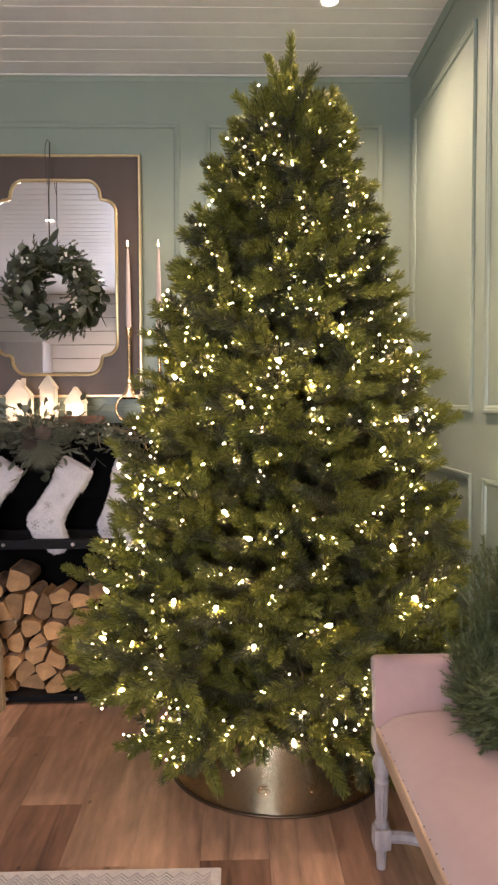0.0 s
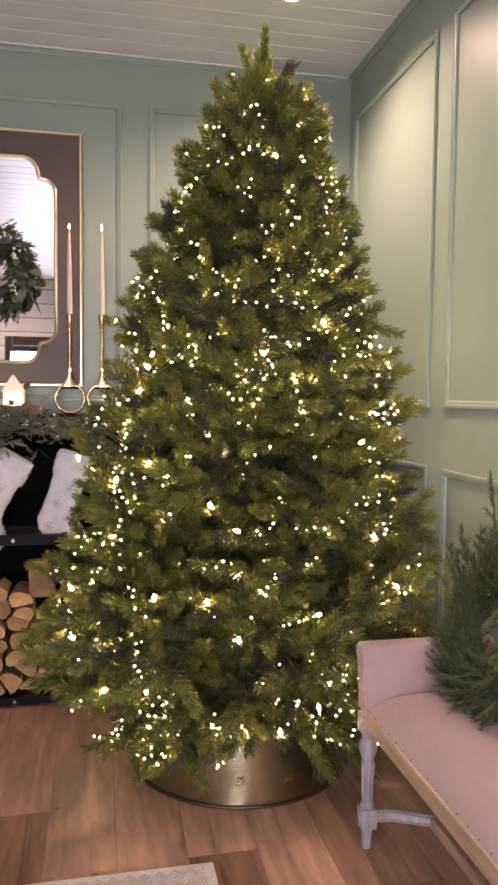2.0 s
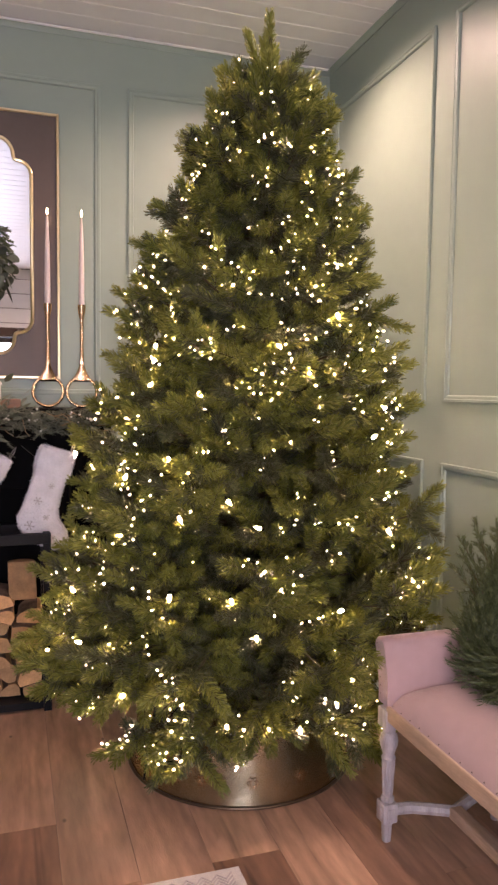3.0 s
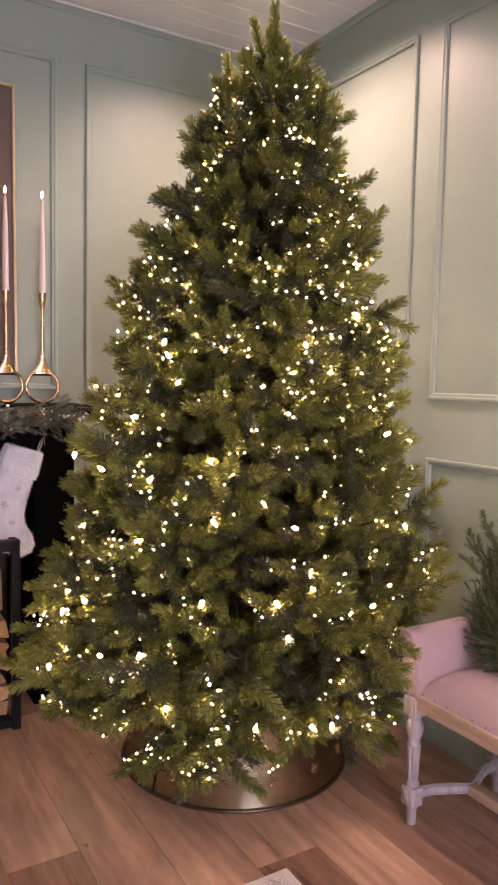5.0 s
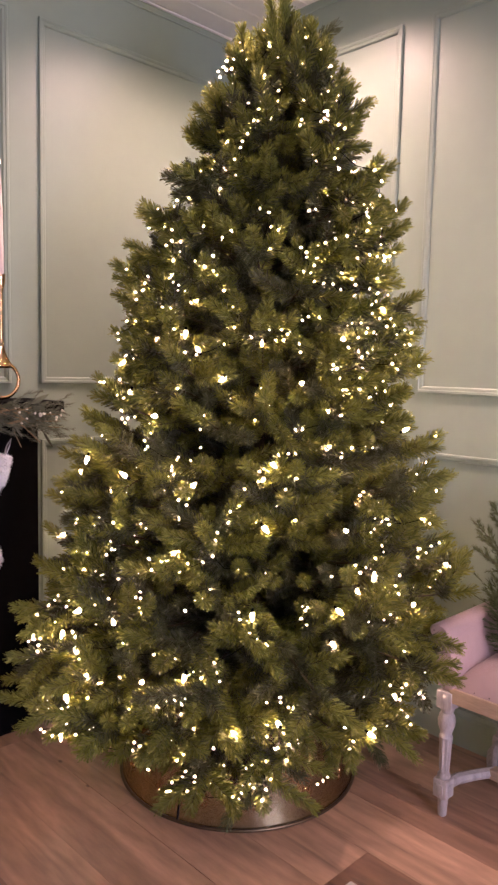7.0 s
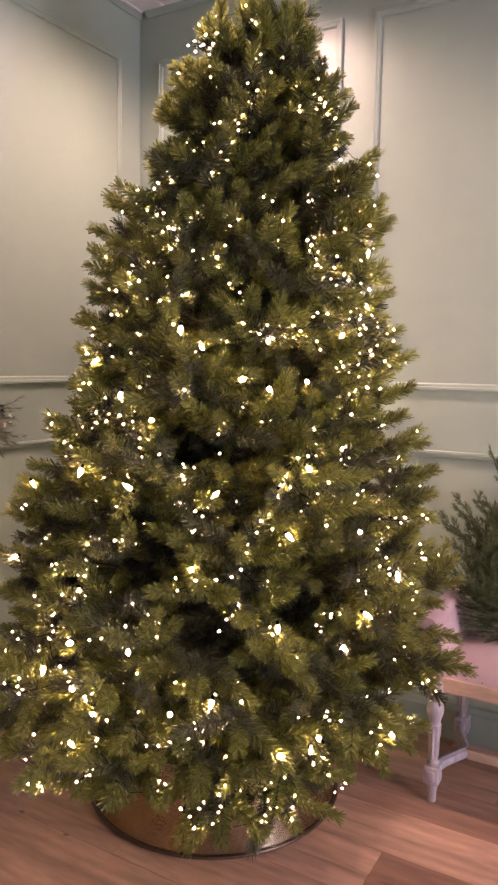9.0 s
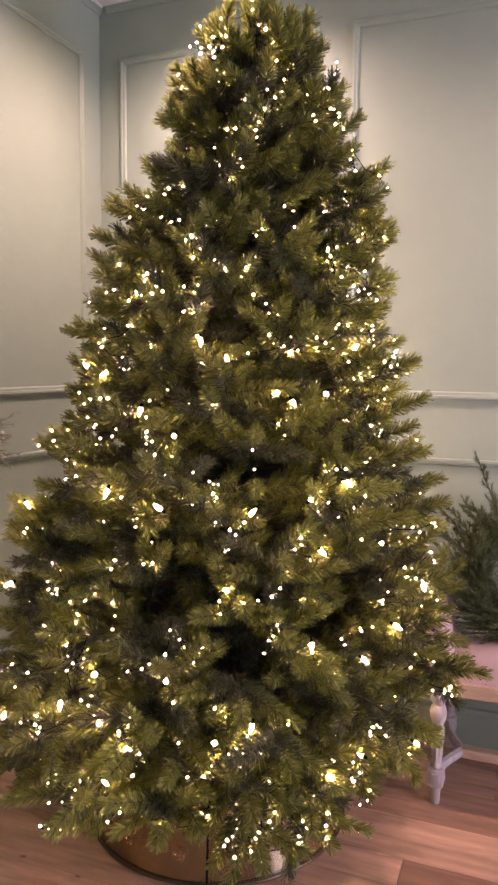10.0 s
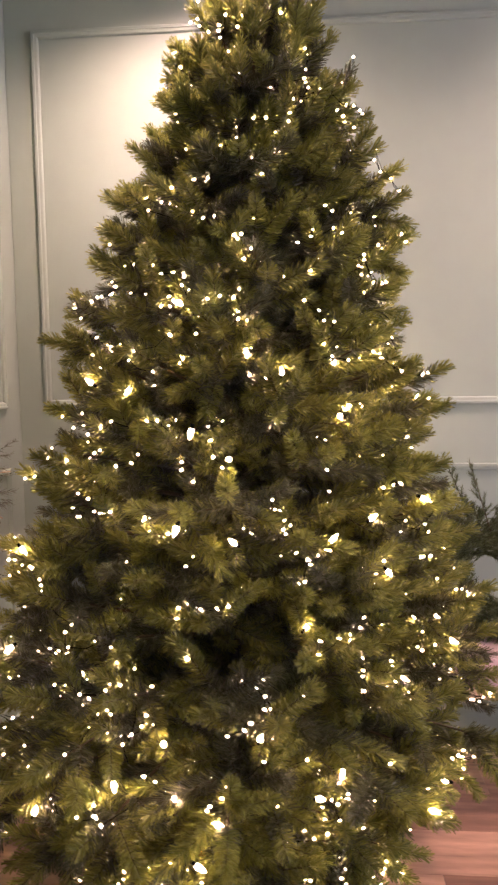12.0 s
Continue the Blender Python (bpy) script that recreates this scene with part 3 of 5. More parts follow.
def scallop(hx, hz, a=0.066, c=0.085, n=7):
    """Outline of a rectangle whose corners step in by convex quarter rounds."""
    q = []
    r1 = 0.058
    for k in range(n):
        t = math.pi / 2 * k / (n - 1)
        q.append((hx - r1 + r1 * math.cos(t), hz - c - r1 + r1 * math.sin(t)))
    q.append((hx - a, hz - c + 0.004))
    for k in range(n):
        t = math.pi / 2 * k / (n - 1)
        q.append((hx - a - 0.004 - r1 + r1 * math.cos(t), hz - 0.070 + 0.070 * math.sin(t)))
    full = q + [(-x, z) for x, z in q[::-1]] + [(-x, -z) for x, z in q] + [(x, -z) for x, z in q[::-1]]
    return full


cz = MZ - 1.1855
rim = scallop(0.270, 0.432)
part("glass", prism([(x, z + cz) for x, z in rim], -0.004, -0.0005), M_MIRROR, mirror, "clear mirror glass")
part("inner_frame", sweep([(x, -0.006, z + cz) for x, z in rim], 0.0075, 8, True), M_GOLD, mirror, "gilded scalloped inner frame", True)


def candlestick(x, y, turn=0):
    t = thing("candlestick", "antique brass candlestick with a ring foot on the mantel", "candlestick", "ring candlesticks", m=pose(x, y, 1.1855, 0, 0, turn))
    R, r = 0.0605, 0.0065
    part("ring", sweep([(R * math.cos(a), 0, R + r + R * math.sin(a)) for a in np.linspace(0, 2 * math.pi, 41)[:-1]], r, 10, True), M_COPPER, t, smooth=True)
    # The web flares from the ring into the stem.
    rows = []
    b = bmesh.new()
    for k in range(13):
        s = k / 12
        z = 0.108 + 0.092 * s
        half = 0.0085 + 0.040 * (1 - s) ** 2.2
        deep = 0.0065 + 0.001 * s
        inner = [(-half, -deep * 0.5), (-half * 0.6, -deep), (half * 0.6, -deep), (half, -deep * 0.5), (half, deep * 0.5), (half * 0.6, deep), (-half * 0.6, deep), (-half, deep * 0.5)]
        sag = 0.0 if s else 0.012
        rows.append([b.verts.new((px, py, z + (sag if abs(px) < half * 0.7 else 0) )) for px, py in inner])
    for p, q in zip(rows, rows[1:]):
        for k in range(8):
            b.faces.new((p[k], p[(k + 1) % 8], q[(k + 1) % 8], q[k]))
    b.faces.new(rows[0][::-1])
    b.faces.new(rows[-1])
    part("web", b, M_COPPER, t, smooth=True)
    part("stem", lathe([(0.009, 0.195), (0.0075, 0.24), (0.007, 0.30), (0.0075, 0.372)], 14), M_COPPER, t, smooth=True)
    part("cup", lathe([(0.0078, 0.365), (0.010, 0.375), (0.0135, 0.388), (0.0155, 0.405), (0.0165, 0.424), (0.0140, 0.424), (0.0125, 0.412)], 18), M_COPPER, t, smooth=True)
    return t


def taper_candle(x, y, z0=1.598):
    t = thing("taper_candle", "tall pale pink taper candle, lit, in the candlestick", "candle", "taper candles", m=pose(x, y, z0))
    part("wax", lathe([(0.0118, 0), (0.0115, 0.10), (0.0098, 0.22), (0.0068, 0.31), (0.0045, 0.353), (0.0030, 0.360)], 16), M_WAX, t, smooth=True)
    part("wick", lathe([(0.0010, 0.359), (0.0009, 0.370)], 6), M_NAIL, t)
    part("flame", lathe([(0.0014, 0.367), (0.0038, 0.373), (0.0042, 0.378), (0.0026, 0.386), (0.0006, 0.394)], 10), M_FLAME, t, "small bright flame", True)
    return t


for n, (x, y, turn) in enumerate(((-0.354, 3.290, 2), (-0.219, 3.285, -4))):
    candlestick(x, y, turn)
    taper_candle(x, y)


def ceramic_house(x, y, z, w, d, h, roof, lit, chimney, label, wide=False):
    t = thing("ceramic_house", label, "ornament", "ceramic houses", m=pose(x, y, z))
    thick = 0.004
    # Walls with open windows: strips round the openings.
    wn = max(0.014, w * 0.20)
    b = bmesh.new()
    xs = [-w / 2, -w * 0.34, -w * 0.34 + wn, w * 0.34 - wn, w * 0.34, w / 2]
    zs = [0, h * 0.50, h * 0.50 + wn * 1.2, h]
    if wide:
        xs, zs = [-w / 2, -w * 0.42, -0.001, 0.001, w * 0.42, w / 2], [0, h * 0.12, h * 0.86, h]
    box(-w / 2, w / 2, -d / 2, -d / 2 + thick, 0, zs[1], bm=b)
    box(-w / 2, w / 2, -d / 2, -d / 2 + thick, zs[2], h, bm=b)
    for a, c in ((0, 1), (2, 3), (4, 5)):
        box(xs[a], xs[c], -d / 2, -d / 2 + thick, zs[1], zs[2], bm=b)
    part("front_wall", b, M_CERAMIC, t)
    part("back_wall", box(-w / 2, w / 2, d / 2 - thick, d / 2, 0, h), M_CERAMIC, t)
    part("side_wall", box(-w / 2, -w / 2 + thick, -d / 2 + thick, d / 2 - thick, 0, h), M_CERAMIC, t)
    part("side_wall", box(w / 2 - thick, w / 2, -d / 2 + thick, d / 2 - thick, 0, h), M_CERAMIC, t)
    b = prism([(-w / 2, h), (w / 2, h), (0, h + roof)], -d / 2, -d / 2 + thick)
    prism([(-w / 2, h), (w / 2, h), (0, h + roof)], d / 2 - thick, d / 2, bm=b)
    e = 0.005
    for s in (-1, 1):
        prism([(s * (w / 2 + e), h - e), (0, h + roof), (0, h + roof + 0.006), (s * (w / 2 + e), h - e + 0.006)][:: s], -d / 2 - 0.002, d / 2 + 0.002, bm=b)
    part("roof", b, M_CERAMIC, t)
    if chimney:
        part("chimney", box(w * 0.10, w * 0.26, -0.008, 0.008, h + roof * 0.4, h + roof * 1.18, 0.001), M_CERAMIC, t)
    part("tea_light", lathe([(0.011, 0.001), (0.011, h * 0.46), (0.009, h * 0.56), (0.003, h * 0.62)], 10), lit, t, "glowing battery tea light")
    return t


block = tagged(part("wood_block", box(-0.64, -0.462, 3.185, 3.265, 1.1855, 1.222, 0.003), M_BLOCK), "small brown wooden block on the mantel", "block")
ceramic_house(-0.822, 3.225, 1.1855, 0.104, 0.06, 0.122, 0.066, M_GLOW, True, "white ceramic house with a chimney and lit windows")
ceramic_house(-0.702, 3.250, 1.1855, 0.066, 0.055, 0.160, 0.048, M_GLOW, False, "tall narrow white ceramic house with lit windows")
ceramic_house(-0.578, 3.222, 1.2225, 0.082, 0.06, 0.058, 0.062, M_GLOW, False, "small white ceramic house glowing brightly on a block", True)

# ---- greenery helpers ----
LEAF_ROUND = leaf_mesh("leaf", 0.034, 0.034, M_EUC, 0.70)
LEAF_LONG = leaf_mesh("leaf", 0.058, 0.019, M_EUC, 0.8)
BERRY = mesh("berry", ball(0, 0, 0, 0.0055, sub=2), M_BERRY, True)


def toward(p, d, roll=0.0):
    """A pose at p whose y axis runs along d."""
    d = Vector(d).normalized()
    q = d.to_track_quat("Y", "Z").to_matrix().to_4x4()
    return Matrix.Translation(p) @ q @ Matrix.Rotation(roll, 4, "Y")


def pine_cone(p, d, size=0.045):
    t = thing("pine_cone", "open brown pine cone in the mantel garland", "pine cone", "pine cones", m=toward(p, d))
    b = bmesh.new()
    for k in range(58):
        s = k / 57
        a = k * 2.39996
        rad = size * 0.55 * math.sin(math.pi * (0.12 + 0.85 * s)) + 0.002
        c = Vector((rad * math.cos(a), size * (s - 0.5) * 1.5, rad * math.sin(a)))
        o = Vector((math.cos(a), 0.45, math.sin(a))).normalized()
        w = Vector((-math.sin(a), 0, math.cos(a))) * size * 0.13
        i = c * 0.3 + Vector((0, c.y * 0.7, 0))
        q = [b.verts.new(v) for v in (i - w * 0.5, i + w * 0.5, c + w, c + o * size * 0.10, c - w)]
        b.faces.new(q)
    bmesh.ops.solidify(b, geom=b.faces[:], thickness=0.0012)
    part("cone_body", b, M_CONE, t)
    return t


def stocking(x, z, turn, seed, y=3.150):
    t = thing("christmas_stocking", "white plush stocking with silver snowflakes hanging from the mantel", "stocking", "hanging stockings", m=pose(x, y, z, 3, turn, 0) @ Matrix.Scale(1.14, 4))
    cuff = [(0.062, 0.0), (0.066, -0.05), (0.064, -0.085), (-0.060, -0.085), (-0.064, -0.05), (-0.060, 0.0)]
    leg = [(-0.055, -0.03), (0.055, -0.03), (0.056, -0.14), (0.058, -0.20), (0.070, -0.235), (0.105, -0.265), (0.122, -0.295), (0.118, -0.325), (0.092, -0.345), (0.045, -0.340),
           (-0.01, -0.325), (-0.052, -0.300), (-0.068, -0.262), (-0.060, -0.215), (-0.056, -0.14)]

    def plump(outline, deep, name):
        b = bmesh.new()
        m = []
        for i, (p, q) in enumerate(zip(outline, outline[1:] + outline[:1])):
            m += [p, ((p[0] + q[0]) / 2, (p[1] + q[1]) / 2)]
        rows = []
        for yy, sc in ((-0.5, 0.72), (-0.38, 0.90), (0, 1.0), (0.38, 0.90), (0.5, 0.72)):
            row = []
            for px, pz in m:
                row.append(b.verts.new((px - math.copysign(min(abs(px), deep * (1 - sc) * 0.9), px if pz > -0.24 else px - 0.02), yy * deep, pz + (deep * (1 - sc) * 0.7 if pz < -0.28 else 0))))
            rows.append(row)
        n = len(m)
        for p, q in zip(rows, rows[1:]):
            for k in range(n):
                b.faces.new((p[k], p[(k + 1) % n], q[(k + 1) % n], q[k]))
        b.faces.new(rows[0][::-1])
        b.faces.new(rows[-1])
        bmesh.ops.triangulate(b, faces=[f for f in b.faces if len(f.verts) > 4])
        return b

    g = np.random.default_rng(seed)
    for name, outline, deep, pile in (("leg", leg, 0.050, 5200), ("cuff", cuff, 0.062, 2600)):
        ob = part(name, plump(outline, deep, name), M_FUR, t, "white plush " + name, True)
        tri = []
        for f in ob.data.polygons:
            q = [np.array(ob.data.vertices[i].co) for i in f.vertices]
            for k in range(1, len(q) - 1):
                tri.append((q[0], q[k], q[k + 1], np.array(f.normal)))
        area = np.array([np.linalg.norm(np.cross(c - a, d - a)) for a, c, d, _ in tri])
        pick = g.choice(len(tri), pile, p=area / area.sum())
        uv = g.random((pile, 2))
        uv[uv.sum(1) > 1] = 1 - uv[uv.sum(1) > 1]
        A, B, C, N = (np.array([tri[i][n] for i in pick]) for n in range(4))
        P = A + (B - A) * uv[:, :1] + (C - A) * uv[:, 1:]
        way = unit(N * 0.8 + g.normal(0, 0.45, (pile, 3)) + np.array((0, 0, -0.35)))
        wide = unit(np.cross(way, g.normal(size=(pile, 3)))) * 0.0009
        fur = np.stack([P - wide, P + wide, P + way * g.uniform(0.005, 0.010, (pile, 1))], 1)
        tagged(part("plush_fur", quads_mesh("plush_fur", fur, [M_FUR]), None, ob), kind="stuff")
    for sx, sz, r in ((0.012, -0.125, 0.010), (-0.018, -0.185, 0.014), (0.024, -0.235, 0.011), (-0.022, -0.275, 0.017), (0.066, -0.300, 0.011)):
        b = bmesh.new()
        for k in range(3):
            a = math.pi * k / 3 + g.uniform(0, 0.3)
            e = Vector((math.cos(a), 0, math.sin(a))) * r
            sweep([-e, e], 0.0011, 5, bm=b)
            for s in (-0.65, 0.65):
                for q in (-0.6, 0.6):
                    f = Vector((math.cos(a + q), 0, math.sin(a + q))) * r * 0.36 * (1 if s > 0 else -1)
                    sweep([e * s, e * s + f], 0.0009, 4, bm=b)
        part("snowflake", b, M_SILVER, t, "silver embroidered snowflake", m=pose(sx, -0.0325, sz))
    part("loop", sweep([(0.05, 0.006, -0.004), (0.053, 0.004, 0.03), (0.048, -0.004, 0.05), (0.045, 0.004, 0.03), (0.046, 0.006, -0.004)], 0.002, 6), M_SILVER, t)
    return t


stocking(-0.855, 1.020, 34, 1)
stocking(-0.558, 1.016, 31, 2)
stocking(-0.325, 1.025, 16, 3)


def greenery_blades(path_fn, count, length, needle, rng, width=0.0016, needles=46, spread=(0.35, 0.9), flat=0.9):
    out = []
    for k in range(count):
        p, d = path_fn(k / count)
        out.append(sprig_blades(rng, p, d, length * rng.uniform(0.7, 1.25), needles, needle, width, spread, flat))
    return np.concatenate(out)


# Garland along the mantel.
g = np.random.default_rng(21)
garland = thing("mantel_garland", "mixed pine and eucalyptus garland with white berries along the mantel", "garland")
GX0, GX1 = -1.25, -0.150


def garland_point(s):
    x = GX0 + (GX1 - GX0) * s
    bunch = math.exp(-((x + 0.70) / 0.14) ** 2)
    y = 3.112 - abs(g.normal(0, 0.018)) - 0.025 * bunch * g.random()
    z = 1.143 + g.normal(0, 0.022) + g.normal(0.02, 0.04) * bunch
    d = np.array((g.normal(0, 0.7) + (0.6 if x > -0.7 else -0.6), -0.5 - abs(g.normal(0, 0.4)), g.normal(-0.05, 0.40)))
    return np.array((x, y, z)), d


bl = greenery_blades(garland_point, 520, 0.080, 0.022, g, 0.0019)
tagged(part("pine_needles", quads_mesh("pine_needles", bl, [M_GARLAND]), None, garland), kind="stuff")
long = []
for k in range(44):
    a = -math.pi / 2 + g.normal(0, 1.05)
    long.append(sprig_blades(g, (-0.675, 3.025, 1.125), (0.9 * math.cos(a) * 1.0, -0.25 + g.normal(0, 0.1), math.sin(a)), 0.06, 50, 0.095, 0.0012, (0.05, 0.45), 1.0))
tagged(part("long_needles", quads_mesh("long_needles", np.concatenate(long), [M_GARLAND]), None, garland, "bunch of long drooping pine needles"), kind="stuff")
for k in range(300):
    p, d = garland_point(g.random() * 0.97 + 0.015)
    if k < 150:
        p = np.array((-0.70 + g.normal(0, 0.100), 3.075 + g.normal(0, 0.014), 1.150 + g.normal(0, 0.058)))
        d = np.array((p[0] + 0.70, -0.05, p[2] - 1.15)) * 8 + g.normal(0, 0.3, 3)
    d = unit(d + np.array((0, -0.3, 0)))
    part("leaf", LEAF_ROUND if g.random() < 0.5 else LEAF_LONG, None, garland, m=toward(p + d * 0.035, d + g.normal(0, 0.35, 3), g.uniform(-1.2, 1.2)) @ Matrix.Scale(g.uniform(0.65, 1.2), 4))
# Upright sprigs at the heart of the garland and a drooping leafy stem.
heart = []
for k in range(46):
    a = g.uniform(-0.3, math.pi + 0.3)
    d = np.array((math.cos(a), -0.35 + g.normal(0, 0.2), 0.65 * math.sin(a)))
    heart.append(sprig_blades(g, np.array((-0.675 + g.normal(0, 0.05), 3.060, 1.165)), d, g.uniform(0.08, 0.15), 70, 0.019, 0.0018, (0.35, 0.8), 0.5))
tagged(part("heart_sprig", quads_mesh("heart_sprig", np.concatenate(heart), [M_GARLAND]), None, garland, "short upright fir sprigs"), kind="stuff")
for x1, z1, n in ((-0.800, 1.030, 8), (-0.735, 1.015, 7), (-0.555, 1.080, 6)):
    p, e = np.array((-0.690, 3.030, 1.105)), np.array((x1, 3.020, z1))
    stem = part("stem", sweep([p, (p + e) / 2 + np.array((0, -0.01, 0.012)), e], lambda q: 0.0018 * (1 - 0.5 * q), 5), M_TWIG, garland)
    for k in range(n):
        q, d = p + (e - p) * (0.25 + 0.75 * k / (n - 1)), unit(e - p) + (1 if k % 2 else -1) * np.array((0.35, -0.15, 0.75)) + g.normal(0, 0.15, 3)
        part("leaf", LEAF_ROUND if k % 3 else LEAF_LONG, None, stem, m=toward(q, d, g.uniform(-0.6, 0.6)) @ Matrix.Scale(g.uniform(0.75, 1.05), 4))
for k in range(46):
    c = k // 6
    cx = (-0.57, -0.52, -0.41, -0.27, -0.19, -0.135, -0.92, -1.02)[c]
    part("berry", BERRY, None, garland, m=pose(cx + g.normal(0, 0.014), 3.046 + g.normal(0, 0.010), 1.150 + g.normal(0, 0.018)) @ Matrix.Scale(g.uniform(0.6, 1.0), 4))
for k in range(26):
    p, d = garland_point(g.random() * 0.9 + 0.05 if k < 16 else g.uniform(0.82, 0.95))
    e = p + unit(d) * g.uniform(0.09, 0.15)
    part("twig", sweep([p, (p + e) / 2 + g.normal(0, 0.008, 3), e], lambda s: 0.0022 * (1 - 0.6 * s), 5), M_STRAW, garland, "pale bare twig")
pine_cone((-0.668, 3.005, 1.158), (0.2, -1, 0.3), 0.050)
pine_cone((-0.722, 3.005, 1.112), (-0.3, -1, -0.2), 0.045)
pine_cone((-0.724, 3.010, 1.157), (-0.6, -0.7, 0.2), 0.044)


def wreath(name, label, radius, tube, rng, mat, needle, count, length, m, leaves=0, berries=0, out=0.5, needles=46, sprays=(), flat=0.9):
    """A ring of shoots in its own x-z plane, facing -y."""
    t = thing(name, label, "wreath", m=m)

    def point(s):
        a = rng.random() * 2 * np.pi
        c = np.array((math.cos(a), 0, math.sin(a)))
        tang = np.array((-math.sin(a), 0, math.cos(a)))
        q = rng.random() * 2 * np.pi
        off = c * math.cos(q) + np.array((0, -1, 0)) * abs(math.sin(q)) * 0.7
        return c * radius + off * tube * rng.random(), -tang * rng.uniform(0.5, 1.0) + off * rng.uniform(0.1, out) + rng.normal(0, 0.15, 3)

    tagged(part("evergreen_filling", quads_mesh("evergreen_filling", greenery_blades(point, count, length, needle, rng, 0.0026, needles, (0.45, 1.0), flat), [mat]), None, t), kind="stuff")
    part("ring", sweep([(radius * math.cos(a), 0, radius * math.sin(a)) for a in np.linspace(0, 2 * math.pi, 33)[:-1]], 0.010, 6, True), M_TWIG, t)
    for deg, ln in sprays:
        a = radians(deg) + rng.normal(0, 0.08)
        c = np.array((math.cos(a), 0, math.sin(a)))
        p, d = c * radius + np.array((0, rng.uniform(-0.05, 0.0), 0)), unit(c + np.array((-0.15, -0.15, 0.35)) + rng.normal(0, 0.12, 3))
        twig = part("spray", sweep([p, p + d * ln * 0.5, p + d * ln], lambda s: 0.0022 * (1 - 0.6 * s), 5), M_TWIG, t)
        bl = [sprig_blades(rng, p + d * ln * 0.3, d, ln * 0.7, 120, needle, 0.0024, (0.4, 0.9))]
        for q in np.linspace(0.25, 0.85, 7):
            bl.append(sprig_blades(rng, p + d * ln * q, d + unit(rng.normal(size=3)) * 0.7, 0.055 * (1.2 - q), 46, needle, 0.0024, (0.4, 0.9)))
        part("needles", quads_mesh("needles", np.concatenate(bl), [mat]), None, twig)
    for k in range(leaves):
        p, d = point(0)
        p = p + np.array((0, -tube * 0.75, 0))
        part("leaf", LEAF_ROUND if rng.random() < 0.85 else LEAF_LONG, None, t, m=toward(p, d + np.array((0, -0.35, 0)), rng.uniform(-0.9, 0.9)) @ Matrix.Scale(rng.uniform(1.0, 1.6), 4))
    for k in range(berries):
        a = (0.4, 1.0, 2.3, 3.0, 4.1, 5.2, 5.7)[k % 7] + rng.normal(0, 0.08)
        rr = radius + rng.normal(0, tube * 0.25)
        part("berry", BERRY, None, t, m=pose(rr * math.cos(a), -tube - 0.030 + rng.normal(0, 0.005), rr * math.sin(a)) @ Matrix.Scale(rng.uniform(0.9, 1.2), 4))
    return t


mw = wreath("hanging_wreath", "round eucalyptus and fir wreath with white berries hanging before the mirror", 0.145, 0.050, np.random.default_rng(5), M_PINE, 0.015, 700, 0.042,
            pose(-0.690, 3.268, 1.780, 0, 0, 0), 150, 56, 1.0)
b = sweep([(-0.003, 0.010, 0.18), (-0.003, 0.012, 0.40), (0.0, 0.030, 0.595), (-0.002, 0.045, 0.640), (-0.012, 0.048, 0.655), (-0.020, 0.046, 0.640), (-0.022, 0.036, 0.600), (-0.006, 0.010, 0.45)], 0.0035, 6, flat=0.3)
part("hanging_ribbon", b, M_RIBBON, mw, "thin dark olive ribbon")

# ---- rug ----
rug = thing("rug", "cream wool rug with woven herringbone lines on the floor", "rug")
part("rug_body", box(-1.75, 0.065, 0.75, 1.947, 0.0005, 0.011, 0.004), M_RUG, rug)
b = bmesh.new()
y = 1.917
row = 0
while y > 1.55:
    x = 0.038
    k = 0
    while x > -0.95:
        up = 1 if k % 2 else -1
        q = [(x, y - up * 0.011), (x - 0.020, y + up * 0.011), (x - 0.020, y + up * 0.011 - 0.004), (x, y - up * 0.011 - 0.004)]
        lo = [b.verts.new((px, py, 0.0105)) for px, py in q]
        hi = [b.verts.new((px, py, 0.0135)) for px, py in q]
        b.faces.new(hi)
        for i in range(4):
            b.faces.new((lo[i], lo[(i + 1) % 4], hi[(i + 1) % 4], hi[i]))
        x -= 0.020
        k += 1
    y -= 0.013
    row += 1
tagged(part("herringbone_ribs", b, M_RUGLINE, rug, "raised grey-beige herringbone ribs"), kind="stuff")

# ---- bench ----
bench = thing("upholstered_bench", "mauve linen upholstered bench with grey-washed turned legs by the wall", "bench")
BX0, BX1, BY0, BY1, SEAT = 0.482, 0.888, 0.72, 1.985, 0.372


def cushion(x0, x1, y0, y1, z0, z1, crown, nx=12, ny=26):
    b = bmesh.new()
    grid = []
    for i in range(nx + 1):
        row = []
        for j in range(ny + 1):
            u, v = i / nx, j / ny
            edge = (1 - (2 * u - 1) ** 6) * (1 - (2 * v - 1) ** 10)
            dome = (1 - (2 * u - 1) ** 2) ** 0.6 * (1 - (2 * v - 1) ** 6) ** 0.5
            row.append(b.verts.new((x0 + (x1 - x0) * u, y0 + (y1 - y0) * v, z0 + (z1 - z0) * edge ** 0.5 + crown * dome)))
        grid.append(row)
    for i in range(nx):
        for j in range(ny):
            b.faces.new((grid[i][j], grid[i + 1][j], grid[i + 1][j + 1], grid[i][j + 1]))
    edge = [e for e in b.edges if e.is_boundary]
    new_e = bmesh.ops.extrude_edge_only(b, edges=edge)["geom"]
    bmesh.ops.translate(b, verts=[v for v in new_e if isinstance(v, bmesh.types.BMVert)], vec=(0, 0, -0.03))
    return b


part("seat", cushion(BX0 + 0.006, BX1, BY0 + 0.03, BY1 - 0.03, SEAT + 0.035, SEAT + 0.060, 0.045), M_LINEN, bench, "padded mauve linen seat", True)
